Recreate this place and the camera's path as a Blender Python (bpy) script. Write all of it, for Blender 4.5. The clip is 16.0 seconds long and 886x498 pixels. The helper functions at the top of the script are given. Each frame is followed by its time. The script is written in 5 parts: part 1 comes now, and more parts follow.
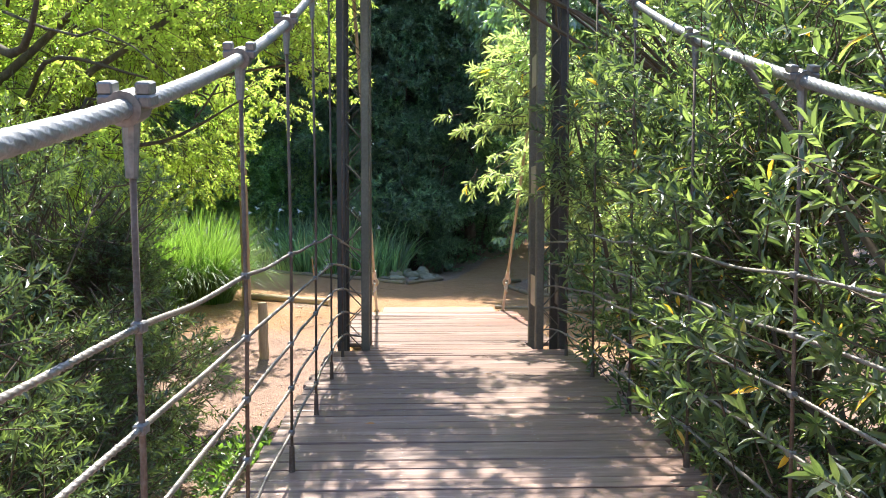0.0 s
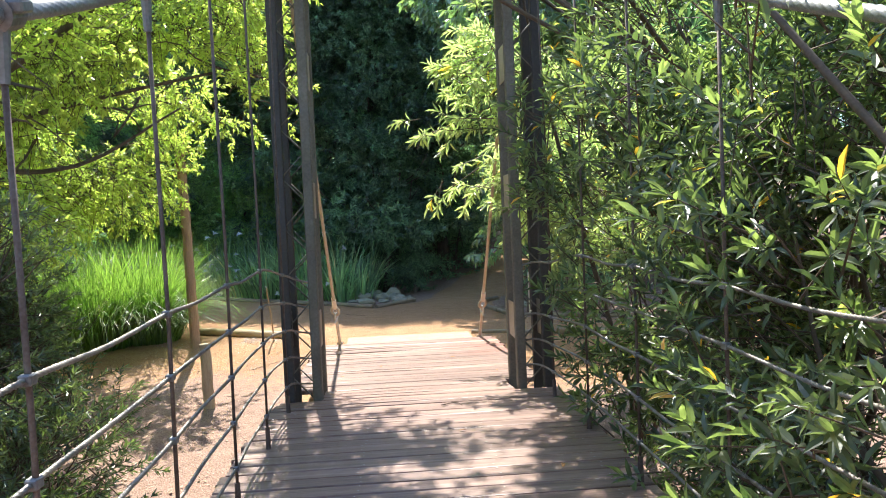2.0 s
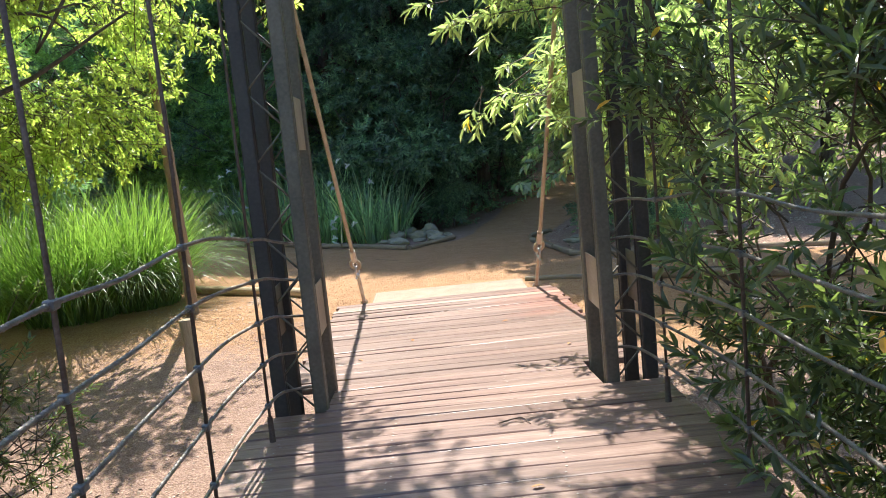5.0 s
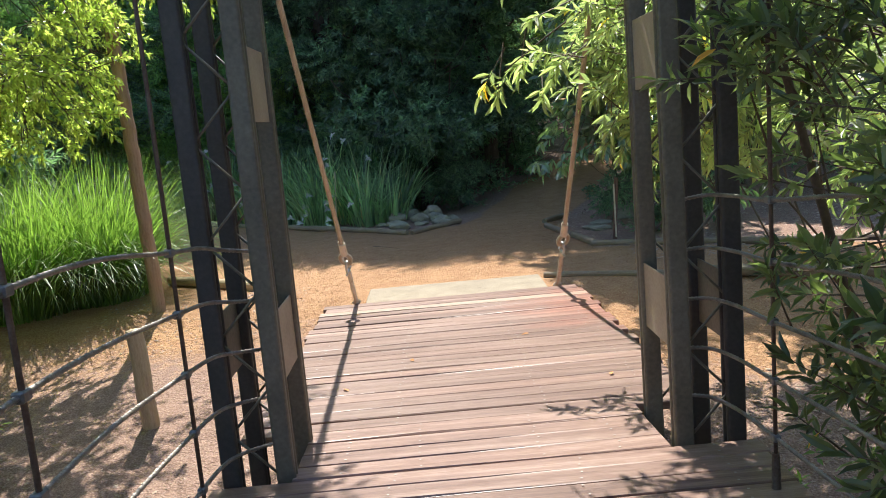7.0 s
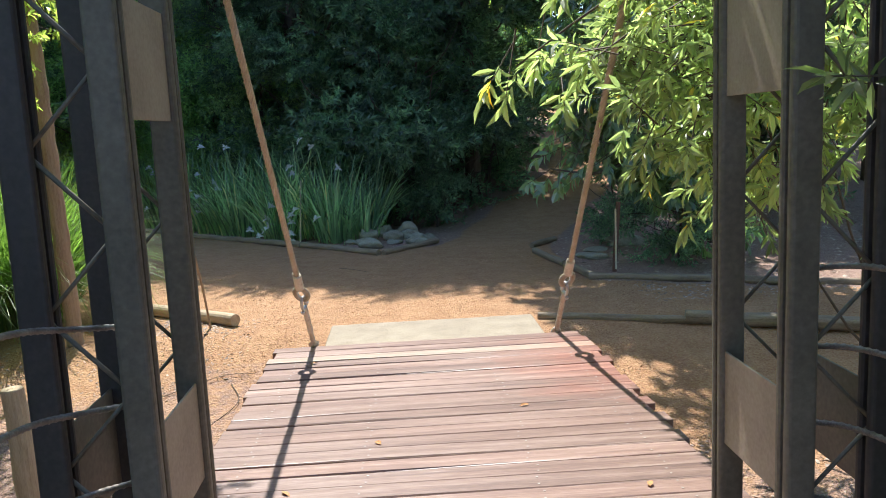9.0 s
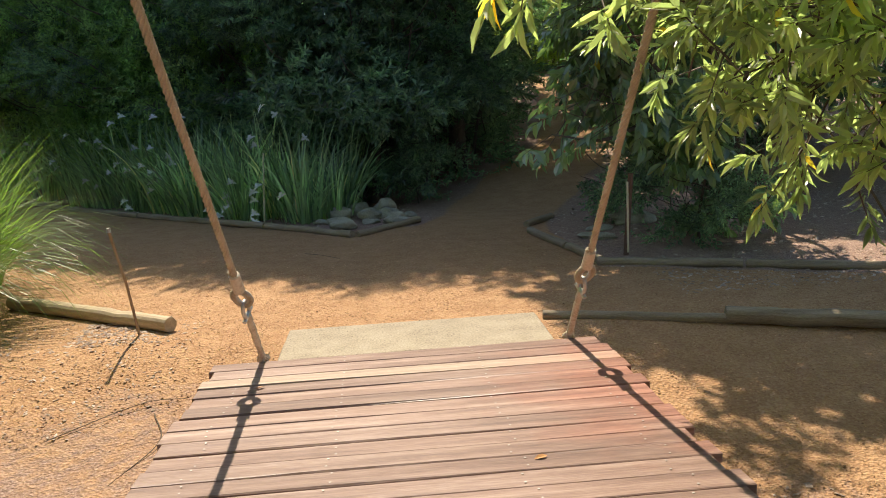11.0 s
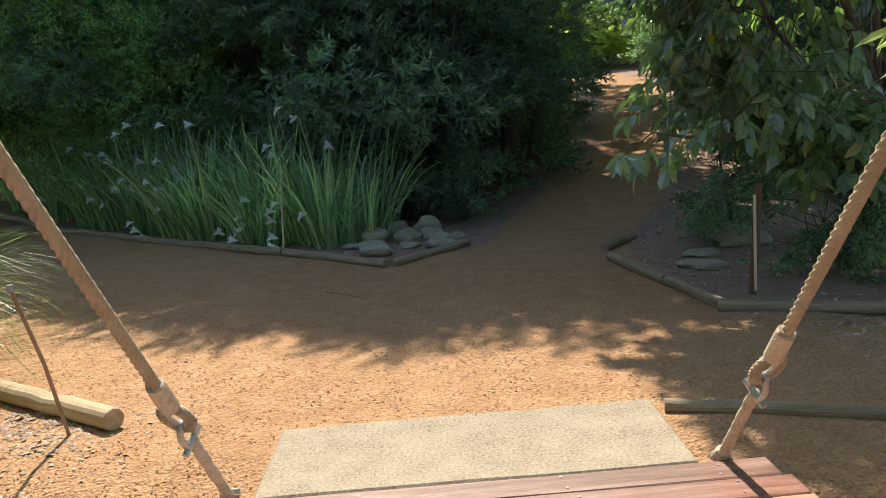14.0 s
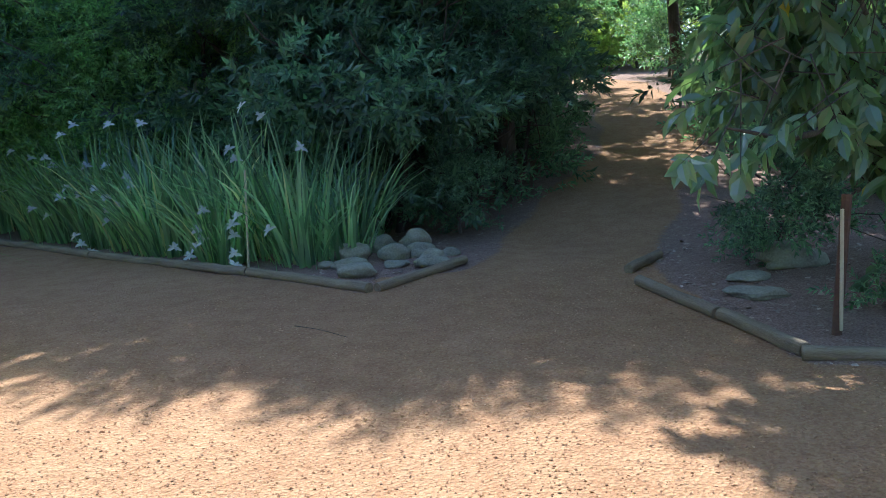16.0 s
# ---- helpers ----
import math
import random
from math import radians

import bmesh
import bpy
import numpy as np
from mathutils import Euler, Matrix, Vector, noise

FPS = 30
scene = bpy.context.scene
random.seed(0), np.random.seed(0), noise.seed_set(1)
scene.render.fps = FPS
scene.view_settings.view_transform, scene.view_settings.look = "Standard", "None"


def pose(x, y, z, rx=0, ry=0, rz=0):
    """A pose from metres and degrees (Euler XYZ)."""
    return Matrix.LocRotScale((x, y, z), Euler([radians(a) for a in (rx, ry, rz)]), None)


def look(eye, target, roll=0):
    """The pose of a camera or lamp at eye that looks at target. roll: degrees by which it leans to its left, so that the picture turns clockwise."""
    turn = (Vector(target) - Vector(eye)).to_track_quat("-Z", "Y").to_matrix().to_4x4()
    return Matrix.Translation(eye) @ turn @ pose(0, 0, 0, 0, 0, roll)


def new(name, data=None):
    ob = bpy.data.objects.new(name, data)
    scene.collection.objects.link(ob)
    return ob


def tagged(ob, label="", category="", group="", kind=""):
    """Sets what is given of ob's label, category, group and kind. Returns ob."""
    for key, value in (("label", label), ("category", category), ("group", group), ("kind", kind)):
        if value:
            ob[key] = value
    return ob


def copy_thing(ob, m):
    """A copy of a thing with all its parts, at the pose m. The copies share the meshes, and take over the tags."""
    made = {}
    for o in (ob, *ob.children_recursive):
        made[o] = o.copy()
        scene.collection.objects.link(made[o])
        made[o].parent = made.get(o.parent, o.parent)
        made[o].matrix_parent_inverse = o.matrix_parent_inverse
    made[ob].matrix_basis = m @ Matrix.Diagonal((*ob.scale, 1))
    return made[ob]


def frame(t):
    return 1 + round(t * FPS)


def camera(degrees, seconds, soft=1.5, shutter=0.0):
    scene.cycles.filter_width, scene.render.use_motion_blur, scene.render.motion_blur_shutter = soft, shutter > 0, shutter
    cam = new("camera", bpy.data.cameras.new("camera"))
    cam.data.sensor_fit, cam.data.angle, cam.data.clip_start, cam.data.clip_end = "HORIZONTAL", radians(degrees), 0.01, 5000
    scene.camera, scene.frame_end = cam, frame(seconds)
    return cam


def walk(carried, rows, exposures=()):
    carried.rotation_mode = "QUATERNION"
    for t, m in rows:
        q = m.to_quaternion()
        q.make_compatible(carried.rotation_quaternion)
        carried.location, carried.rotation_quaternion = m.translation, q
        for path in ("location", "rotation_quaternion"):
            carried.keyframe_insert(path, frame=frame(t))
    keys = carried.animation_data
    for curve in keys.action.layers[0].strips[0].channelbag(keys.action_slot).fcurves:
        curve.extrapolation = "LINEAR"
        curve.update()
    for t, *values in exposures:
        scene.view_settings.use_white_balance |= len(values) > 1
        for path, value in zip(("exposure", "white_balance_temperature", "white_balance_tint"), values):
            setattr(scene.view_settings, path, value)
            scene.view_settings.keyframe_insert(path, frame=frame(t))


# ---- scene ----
cam = camera(57.8, 16.0, 1.0)
METRES, EYE, TILT, LEAN, TURN = 10.08, 1.505, 0.0, 0.0, -2.5
ROWS = [
    (0.0, 0.0, 0.0, 0.0, 0.0, -2.92, -0.07),
    (0.5, 0.0079, 0.0267, -0.0001, -1.39, -2.78, 0.15),
    (1.0, 0.0141, 0.0515, 0.0034, 0.49, -2.45, -0.18),
    (1.5, 0.011, 0.0856, 0.0037, -0.07, -2.24, 0.47),
    (2.0, 0.0137, 0.1127, 0.0056, -1.73, -2.09, 2.53),
    (2.5, 0.021, 0.1487, 0.0061, -0.21, -1.96, 3.92),
    (3.0, 0.0189, 0.1823, 0.0029, 0.17, -2.75, 4.38),
    (3.5, 0.0156, 0.2126, 0.0044, -0.97, -3.97, 4.99),
    (4.0, 0.0203, 0.2495, 0.0044, 0.77, -5.41, 5.61),
    (6.5, 0.0099, 0.4127, 0.0078, 1.06, -8.59, 5.39),
    (7.0, 0.0099, 0.4437, 0.0051, 1.13, -9.03, 4.95),
    (7.5, 0.0112, 0.4764, 0.0085, 0.87, -9.03, 4.37),
    (8.0, 0.0045, 0.5087, 0.0075, 0.37, -8.59, 3.68),
    (8.5, 0.0026, 0.5367, 0.0072, -0.25, -8.35, 2.88),
    (11.0, 0.003, 0.6911, -0.0053, -1.92, -10.49, 3.12),
    (11.5, 0.0001, 0.7208, -0.0075, -1.61, -10.7, 3.87),
    (12.0, 0.0038, 0.7529, -0.0119, -1.03, -10.92, 4.26),
    (12.5, 0.0036, 0.7819, -0.0114, -0.37, -10.65, 4.21),
    (13.0, -0.0002, 0.8129, -0.0129, -0.78, -10.32, 4.38),
    (13.5, 0.0004, 0.8422, -0.0163, 0.14, -10.0, 4.52),
    (14.0, -0.0005, 0.8719, -0.0149, 1.16, -9.83, 4.53),
    (14.5, -0.0084, 0.9023, -0.0192, 0.97, -9.92, 4.61),
    (15.0, -0.0086, 0.9302, -0.0205, 0.27, -10.13, 4.53),
    (15.5, -0.0078, 0.9609, -0.0202, -0.02, -9.97, 4.34),
    (16.0, -0.0147, 0.9893, -0.0231, -0.29, -9.46, 4.21),
]
EXPOSURES = [(0.0, 1.5, 5650, 10), (4.0, 1.38, 5500, 10), (6.5, 0.95, 5600, 10), (8.5, 0.98, 5200, 10), (11.0, 0.7, 6300, 10), (13.5, 0.74, 6100, 10), (15.0, 1.0, 5500, 10), (16.0, 1.15, 4900, 10)]
walk(cam, [(t, pose(0, 0, EYE, TILT, LEAN, TURN) @ pose(METRES * x, METRES * y, METRES * z, 90 + pitch, roll, yaw)) for t, x, y, z, yaw, pitch, roll in ROWS],
     exposures=EXPOSURES)

# ---------------------------------------------------------------- light
world = bpy.data.worlds.new("sky")
scene.world = world
world.use_nodes = True
wn, wl = world.node_tree.nodes, world.node_tree.links
sky = wn.new("ShaderNodeTexSky")
sky.sky_type = "NISHITA"
sky.sun_disc = False
sky.sun_elevation = radians(55)
sky.sun_rotation = radians(-7)
wl.new(sky.outputs[0], wn["Background"].inputs[0])
wn["Background"].inputs[1].default_value = 0.145
SUN_FROM = Vector((-0.075, 0.57, 0.82))
sun = new("sun", bpy.data.lights.new("sun", "SUN"))
sun.data.energy = 5.0
sun.data.angle = radians(0.53)
sun.data.color = (1.0, 0.88, 0.68)
sun.matrix_world = look(SUN_FROM * 40, (0, 0, 0))


# ---------------------------------------------------------------- materials
def material(name, ramp, rough=0.8, metal=0.0, scale=8.0, fine=90.0, bump=0.3, spread=0.0, stretch=(1, 1, 1), fine_mix=0.45, dist=0.01, island=0.0):
    """A two-scale procedural surface: ramp is a list of colours, mixed by coarse and fine noise; spread varies whole pieces."""
    m = bpy.data.materials.new(name)
    m.use_nodes = True
    n, l = m.node_tree.nodes, m.node_tree.links
    b = n["Principled BSDF"]
    tc = n.new("ShaderNodeTexCoord")
    mp = n.new("ShaderNodeMapping")
    mp.inputs["Scale"].default_value = stretch
    l.new(tc.outputs["Object"], mp.inputs[0])
    oi = n.new("ShaderNodeObjectInfo")
    off = n.new("ShaderNodeVectorMath")
    off.operation = "MULTIPLY_ADD"
    l.new(oi.outputs["Random"], off.inputs[0])
    off.inputs[1].default_value = (37, 53, 71)
    l.new(mp.outputs[0], off.inputs[2])
    n1 = n.new("ShaderNodeTexNoise")
    n1.inputs["Scale"].default_value, n1.inputs["Detail"].default_value = scale, 6
    n2 = n.new("ShaderNodeTexNoise")
    n2.inputs["Scale"].default_value, n2.inputs["Detail"].default_value = fine, 4
    l.new(off.outputs[0], n1.inputs[0])
    l.new(off.outputs[0], n2.inputs[0])
    mx = n.new("ShaderNodeMix")
    mx.inputs[0].default_value = fine_mix
    l.new(n1.outputs[0], mx.inputs[2])
    l.new(n2.outputs[0], mx.inputs[3])
    cr = n.new("ShaderNodeValToRGB")
    els = cr.color_ramp.elements
    while len(els) < len(ramp):
        els.new(0.5)
    for i, c in enumerate(ramp):
        els[i].position = 0.3 + 0.4 * i / max(1, len(ramp) - 1)
        els[i].color = (*c, 1)
    l.new(mx.outputs[0], cr.inputs[0])
    out = cr.outputs[0]
    if island:
        geo = n.new("ShaderNodeNewGeometry")
        iv = n.new("ShaderNodeHueSaturation")
        im = n.new("ShaderNodeMapRange")
        im.inputs[3].default_value, im.inputs[4].default_value = 1 - island, 1 + island
        l.new(geo.outputs["Random Per Island"], im.inputs[0])
        l.new(im.outputs[0], iv.inputs["Value"])
        l.new(out, iv.inputs["Color"])
        out = iv.outputs[0]
    if spread:
        hsv = n.new("ShaderNodeHueSaturation")
        mr = n.new("ShaderNodeMapRange")
        mr.inputs[3].default_value, mr.inputs[4].default_value = 1 - spread, 1 + spread
        l.new(oi.outputs["Random"], mr.inputs[0])
        l.new(mr.outputs[0], hsv.inputs["Value"])
        l.new(out, hsv.inputs["Color"])
        out = hsv.outputs[0]
    l.new(out, b.inputs["Base Color"])
    b.inputs["Roughness"].default_value, b.inputs["Metallic"].default_value = rough, metal
    bp = n.new("ShaderNodeBump")
    bp.inputs["Strength"].default_value, bp.inputs["Distance"].default_value = bump, dist
    l.new(mx.outputs[0], bp.inputs["Height"])
    l.new(bp.outputs[0], b.inputs["Normal"])
    return m


def leaf_material(name, dark, light, through_col, rough=0.4, amount=0.4, odd=None, spec=0.5, var=(0.7, 1.25), odd_share=0.005):
    """Leaf: a glossy upper face and light passing through; each leaf has its own tone."""
    m = bpy.data.materials.new(name)
    m.use_nodes = True
    n, l = m.node_tree.nodes, m.node_tree.links
    b = n["Principled BSDF"]
    geo = n.new("ShaderNodeNewGeometry")
    cr = n.new("ShaderNodeValToRGB")
    els = cr.color_ramp.elements
    els[0].color, els[1].color = (*dark, 1), (*light, 1)
    if odd:
        els[1].position = 1 - 2 * odd_share
        e = els.new(1 - odd_share)
        e.color = (*odd, 1)
    l.new(geo.outputs["Random Per Island"], cr.inputs[0])
    tc = n.new("ShaderNodeTexCoord")
    nz = n.new("ShaderNodeTexNoise")
    nz.inputs["Scale"].default_value = 1.3
    l.new(tc.outputs["Object"], nz.inputs[0])
    hsv = n.new("ShaderNodeHueSaturation")
    mr = n.new("ShaderNodeMapRange")
    mr.inputs[1].default_value, mr.inputs[2].default_value = 0.3, 0.7
    mr.inputs[3].default_value, mr.inputs[4].default_value = var
    l.new(nz.outputs[0], mr.inputs[0])
    l.new(mr.outputs[0], hsv.inputs["Value"])
    l.new(cr.outputs[0], hsv.inputs["Color"])
    l.new(hsv.outputs[0], b.inputs["Base Color"])
    b.inputs["Roughness"].default_value = rough
    b.inputs["Specular IOR Level"].default_value = spec
    tr = n.new("ShaderNodeBsdfTranslucent")
    mul = n.new("ShaderNodeMix")
    mul.data_type = "RGBA"
    mul.blend_type = "MULTIPLY"
    mul.inputs[0].default_value = 1.0
    mul.inputs[7].default_value = (*through_col, 1)
    sc = n.new("ShaderNodeVectorMath")
    sc.operation = "SCALE"
    sc.inputs[3].default_value = 6.0
    l.new(hsv.outputs[0], sc.inputs[0])
    l.new(sc.outputs[0], mul.inputs[6])
    l.new(mul.outputs[2], tr.inputs[0])
    ms = n.new("ShaderNodeMixShader")
    ms.inputs[0].default_value = amount
    l.new(b.outputs[0], ms.inputs[1])
    l.new(tr.outputs[0], ms.inputs[2])
    l.new(ms.outputs[0], n["Material Output"].inputs[0])
    return m


M_PLANK = material("weathered hardwood", [(0.115, 0.064, 0.049), (0.25, 0.152, 0.116), (0.42, 0.3, 0.24)], 0.4, scale=3, fine=26, bump=0.6, spread=0.18, stretch=(0.35, 7, 3), dist=0.004)
M_PLANK_PALE = material("pale weathered hardwood", [(0.2, 0.13, 0.09), (0.34, 0.24, 0.17), (0.46, 0.35, 0.26)], 0.55, scale=3, fine=26, bump=0.5, spread=0.08, stretch=(0.35, 7, 3), dist=0.004)


def red_ends(m):
    """Boards by the last anchor are stained brick red, fading inward."""
    n, l = m.node_tree.nodes, m.node_tree.links
    b = n["Principled BSDF"]
    src = b.inputs["Base Color"].links[0].from_socket
    geo = n.new("ShaderNodeNewGeometry")
    dv = n.new("ShaderNodeVectorMath")
    dv.operation = "DISTANCE"
    dv.inputs[1].default_value = (1.75, 10.7, 0.05)
    l.new(geo.outputs["Position"], dv.inputs[0])
    nz = n.new("ShaderNodeTexNoise")
    nz.inputs["Scale"].default_value = 4.0
    l.new(geo.outputs["Position"], nz.inputs[0])
    ad = n.new("ShaderNodeMath")
    l.new(dv.outputs["Value"], ad.inputs[0])
    l.new(nz.outputs[0], ad.inputs[1])
    mr = n.new("ShaderNodeMapRange")
    mr.inputs[1].default_value, mr.inputs[2].default_value = 0.95, 1.55
    mr.inputs[3].default_value, mr.inputs[4].default_value = 0.5, 0.0
    l.new(ad.outputs[0], mr.inputs[0])
    mx = n.new("ShaderNodeMix")
    mx.data_type, mx.blend_type = "RGBA", "MULTIPLY"
    mx.inputs[7].default_value = (1.25, 0.62, 0.45, 1)
    l.new(mr.outputs[0], mx.inputs[0])
    l.new(src, mx.inputs[6])
    l.new(mx.outputs[2], b.inputs["Base Color"])


red_ends(M_PLANK)
red_ends(M_PLANK_PALE)
M_BEAM = material("dark bearer timber", [(0.05, 0.035, 0.025), (0.12, 0.085, 0.06)], 0.8, scale=4, fine=40, stretch=(5, 0.5, 5))
M_NAIL = material("zinc nail heads", [(0.35, 0.32, 0.3), (0.55, 0.52, 0.48)], 0.4, metal=0.8)
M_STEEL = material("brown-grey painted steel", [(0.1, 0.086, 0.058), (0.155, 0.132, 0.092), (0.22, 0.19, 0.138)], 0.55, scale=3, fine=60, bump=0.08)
M_STEEL_DARK = material("darker brown-grey steel", [(0.035, 0.029, 0.024), (0.055, 0.046, 0.038), (0.085, 0.07, 0.056)], 0.6, scale=3, fine=60, bump=0.08)
M_PLATE = material("dusty taupe painted plate", [(0.27, 0.21, 0.15), (0.36, 0.28, 0.2), (0.42, 0.34, 0.25)], 0.6, scale=5, fine=80, bump=0.06)
M_WIRE = material("galvanised wire rope", [(0.13, 0.112, 0.095), (0.24, 0.21, 0.18), (0.38, 0.345, 0.305)], 0.45, metal=0.35, scale=20, fine=200, bump=0.1)
M_CABLE = material("weathered steel cable", [(0.14, 0.14, 0.14), (0.25, 0.25, 0.245), (0.4, 0.39, 0.38)], 0.5, metal=0.4, scale=9, fine=120, bump=0.15)
M_CLAMP = material("dull zinc clamp", [(0.1, 0.1, 0.1), (0.2, 0.19, 0.18), (0.27, 0.26, 0.25)], 0.5, metal=0.5, scale=14, fine=90, bump=0.1)
M_RUST = material("rusted rod", [(0.08, 0.048, 0.033), (0.135, 0.095, 0.07), (0.19, 0.15, 0.12)], 0.7, metal=0.3, scale=18, fine=120)
M_ROPE = material("tan laid rope", [(0.34, 0.25, 0.155), (0.48, 0.375, 0.25), (0.6, 0.49, 0.35)], 0.75, scale=12, fine=200, bump=0.3)
M_SLEEVE = material("cream painted sleeve", [(0.4, 0.3, 0.2), (0.6, 0.49, 0.36), (0.7, 0.6, 0.47)], 0.5, scale=10, fine=80, bump=0.12)
M_TAPE = material("worn wrapping tape", [(0.3, 0.2, 0.12), (0.52, 0.42, 0.3), (0.66, 0.57, 0.45)], 0.6, scale=16, fine=90, bump=0.25)
M_GALV = material("bright galvanised shackle", [(0.35, 0.33, 0.3), (0.6, 0.57, 0.53)], 0.35, metal=0.7, scale=15)
M_LOG = material("weathered treated log", [(0.29, 0.21, 0.125), (0.46, 0.35, 0.215), (0.57, 0.46, 0.31)], 0.85, scale=4, fine=50, bump=0.4, stretch=(6, 6, 0.6), dist=0.006)
M_POST = material("reddish round timber", [(0.2, 0.128, 0.075), (0.34, 0.235, 0.145), (0.43, 0.315, 0.2)], 0.8, scale=4, fine=50, bump=0.4, stretch=(6, 6, 0.6), dist=0.006)
M_DARKLOG = material("grey edging log", [(0.15, 0.108, 0.066), (0.28, 0.212, 0.138), (0.4, 0.32, 0.22)], 0.9, scale=5, fine=60, bump=0.4, stretch=(6, 6, 0.6), dist=0.006)
M_SLAB = material("exposed aggregate concrete", [(0.15, 0.113, 0.075), (0.31, 0.25, 0.172), (0.42, 0.355, 0.26)], 0.85, scale=7, fine=80, bump=0.5, fine_mix=0.7, dist=0.006)
M_ROCK = material("sandstone boulder", [(0.18, 0.155, 0.11), (0.34, 0.305, 0.225), (0.48, 0.435, 0.335)], 0.9, scale=5, fine=60, bump=0.5)
M_BARK = material("grey-brown bark", [(0.05, 0.04, 0.03), (0.11, 0.085, 0.06), (0.19, 0.15, 0.11)], 0.9, scale=6, fine=40, bump=0.8, stretch=(3, 3, 0.6), dist=0.02)
M_TWIG = material("brown twig", [(0.07, 0.05, 0.03), (0.16, 0.11, 0.07)], 0.8, scale=6, fine=60)
M_STAKE = material("rust-brown stake", [(0.12, 0.06, 0.04), (0.2, 0.11, 0.07)], 0.8, scale=10, fine=60)
M_STRIPE = material("pale plastic strip", [(0.6, 0.5, 0.33), (0.75, 0.66, 0.48)], 0.5, scale=10, fine=60, bump=0.05)
M_CHIP = material("gravel chips", [(0.28, 0.14, 0.065), (0.44, 0.25, 0.125), (0.56, 0.38, 0.22)], 0.9, scale=3, fine=30, bump=0.2, island=0.38)
M_MULCH = material("bark mulch and dry leaves", [(0.27, 0.18, 0.125), (0.42, 0.31, 0.23), (0.56, 0.46, 0.38)], 0.85, scale=4, fine=30, bump=0.2, island=0.4)

L_OLEANDER = leaf_material("lance leaf", (0.022, 0.035, 0.018), (0.115, 0.138, 0.072), (0.9, 1.0, 0.4), 0.42, 0.32, (0.45, 0.25, 0.03), 1.0)
L_OLIVE = leaf_material("pale olive leaf", (0.085, 0.102, 0.064), (0.24, 0.27, 0.155), (0.9, 1.0, 0.46), 0.4, 0.4, (0.5, 0.33, 0.05), 1.0)
L_LIME = leaf_material("small yellow-green leaf", (0.105, 0.135, 0.042), (0.24, 0.275, 0.105), (0.95, 1.0, 0.4), 0.38, 0.46, None, 0.8)
L_SHRUB = leaf_material("fine grey-green leaf", (0.035, 0.05, 0.025), (0.105, 0.125, 0.065), (0.88, 1.0, 0.38), 0.33, 0.26, None, 1.0)
L_DARK = leaf_material("dark forest leaf", (0.038, 0.064, 0.046), (0.145, 0.18, 0.122), (0.72, 1.0, 0.46), 0.42, 0.28, None, 0.8, (0.4, 1.7))
# lighter leaf colour stands in for light on the woodland edge
L_FEATHER = leaf_material("feathery leaf in lit tone", (0.075, 0.115, 0.06), (0.22, 0.275, 0.14), (0.8, 1.0, 0.4), 0.42, 0.36, None, 0.8)
L_BROAD = leaf_material("drooping broad leaf", (0.085, 0.125, 0.085), (0.19, 0.23, 0.15), (0.8, 1.0, 0.34), 0.28, 0.25, (0.42, 0.3, 0.03), 1.0)
L_TUFT = leaf_material("bright grass blade", (0.05, 0.082, 0.024), (0.135, 0.18, 0.062), (0.84, 1.0, 0.34), 0.42, 0.35, None, 0.5)
L_IRIS = leaf_material("grey-green strap leaf", (0.085, 0.13, 0.085), (0.32, 0.375, 0.26), (0.8, 1.0, 0.5), 0.33, 0.3, (0.55, 0.47, 0.32), 1.0, (0.6, 1.35), 0.05)
L_PETAL = leaf_material("white petal", (0.84, 0.83, 0.79), (0.88, 0.87, 0.83), (0.17, 0.165, 0.155), 0.5, 0.35)
L_WEED = leaf_material("fresh weed leaf", (0.05, 0.085, 0.03), (0.1, 0.14, 0.055), (0.85, 1.0, 0.25), 0.4, 0.3)

rng = np.random.default_rng(7)


# ---------------------------------------------------------------- mesh tools
def mesh_of(name, verts, faces, mats, smooth=False, mat_index=None):
    """A mesh from a vertex array and a list of face arrays (each of one corner count)."""
    me = bpy.data.meshes.new(name)
    verts = np.asarray(verts, np.float32).reshape(-1, 3)
    faces = [np.asarray(f, np.int32) for f in faces if len(f)]
    me.vertices.add(len(verts))
    me.vertices.foreach_set("co", verts.ravel())
    loops = np.concatenate([f.ravel() for f in faces])
    counts = np.concatenate([np.full(len(f), f.shape[1], np.int32) for f in faces])
    me.loops.add(len(loops))
    me.loops.foreach_set("vertex_index", loops)
    me.polygons.add(len(counts))
    me.polygons.foreach_set("loop_start", np.concatenate([[0], np.cumsum(counts)[:-1]]).astype(np.int32))
    for m in mats if isinstance(mats, (list, tuple)) else [mats]:
        me.materials.append(m)
    if mat_index is not None:
        me.polygons.foreach_set("material_index", np.asarray(mat_index, np.int32))
    me.polygons.foreach_set("use_smooth", np.full(len(counts), smooth))
    me.update(calc_edges=True)
    me.validate()
    return me


def child(name, me, parent, label="", m=None):
    ob = new(name, me)
    ob.parent = parent
    if m is not None:
        ob.matrix_local = m
    if label:
        tagged(ob, label)
    return ob


def part(name, bm, mat, parent, label="", smooth=True):
    me = bpy.data.meshes.new(name)
    bm.to_mesh(me)
    bm.free()
    me.materials.append(mat)
    me.polygons.foreach_set("use_smooth", np.full(len(me.polygons), smooth))
    return child(name, me, parent, label)


def thing(name, label, category, at=(0, 0, 0), group="", kind=""):
    ob = new(name)
    ob.location = at
    ob.empty_display_size = 0.1
    return tagged(ob, label, category, group, kind)


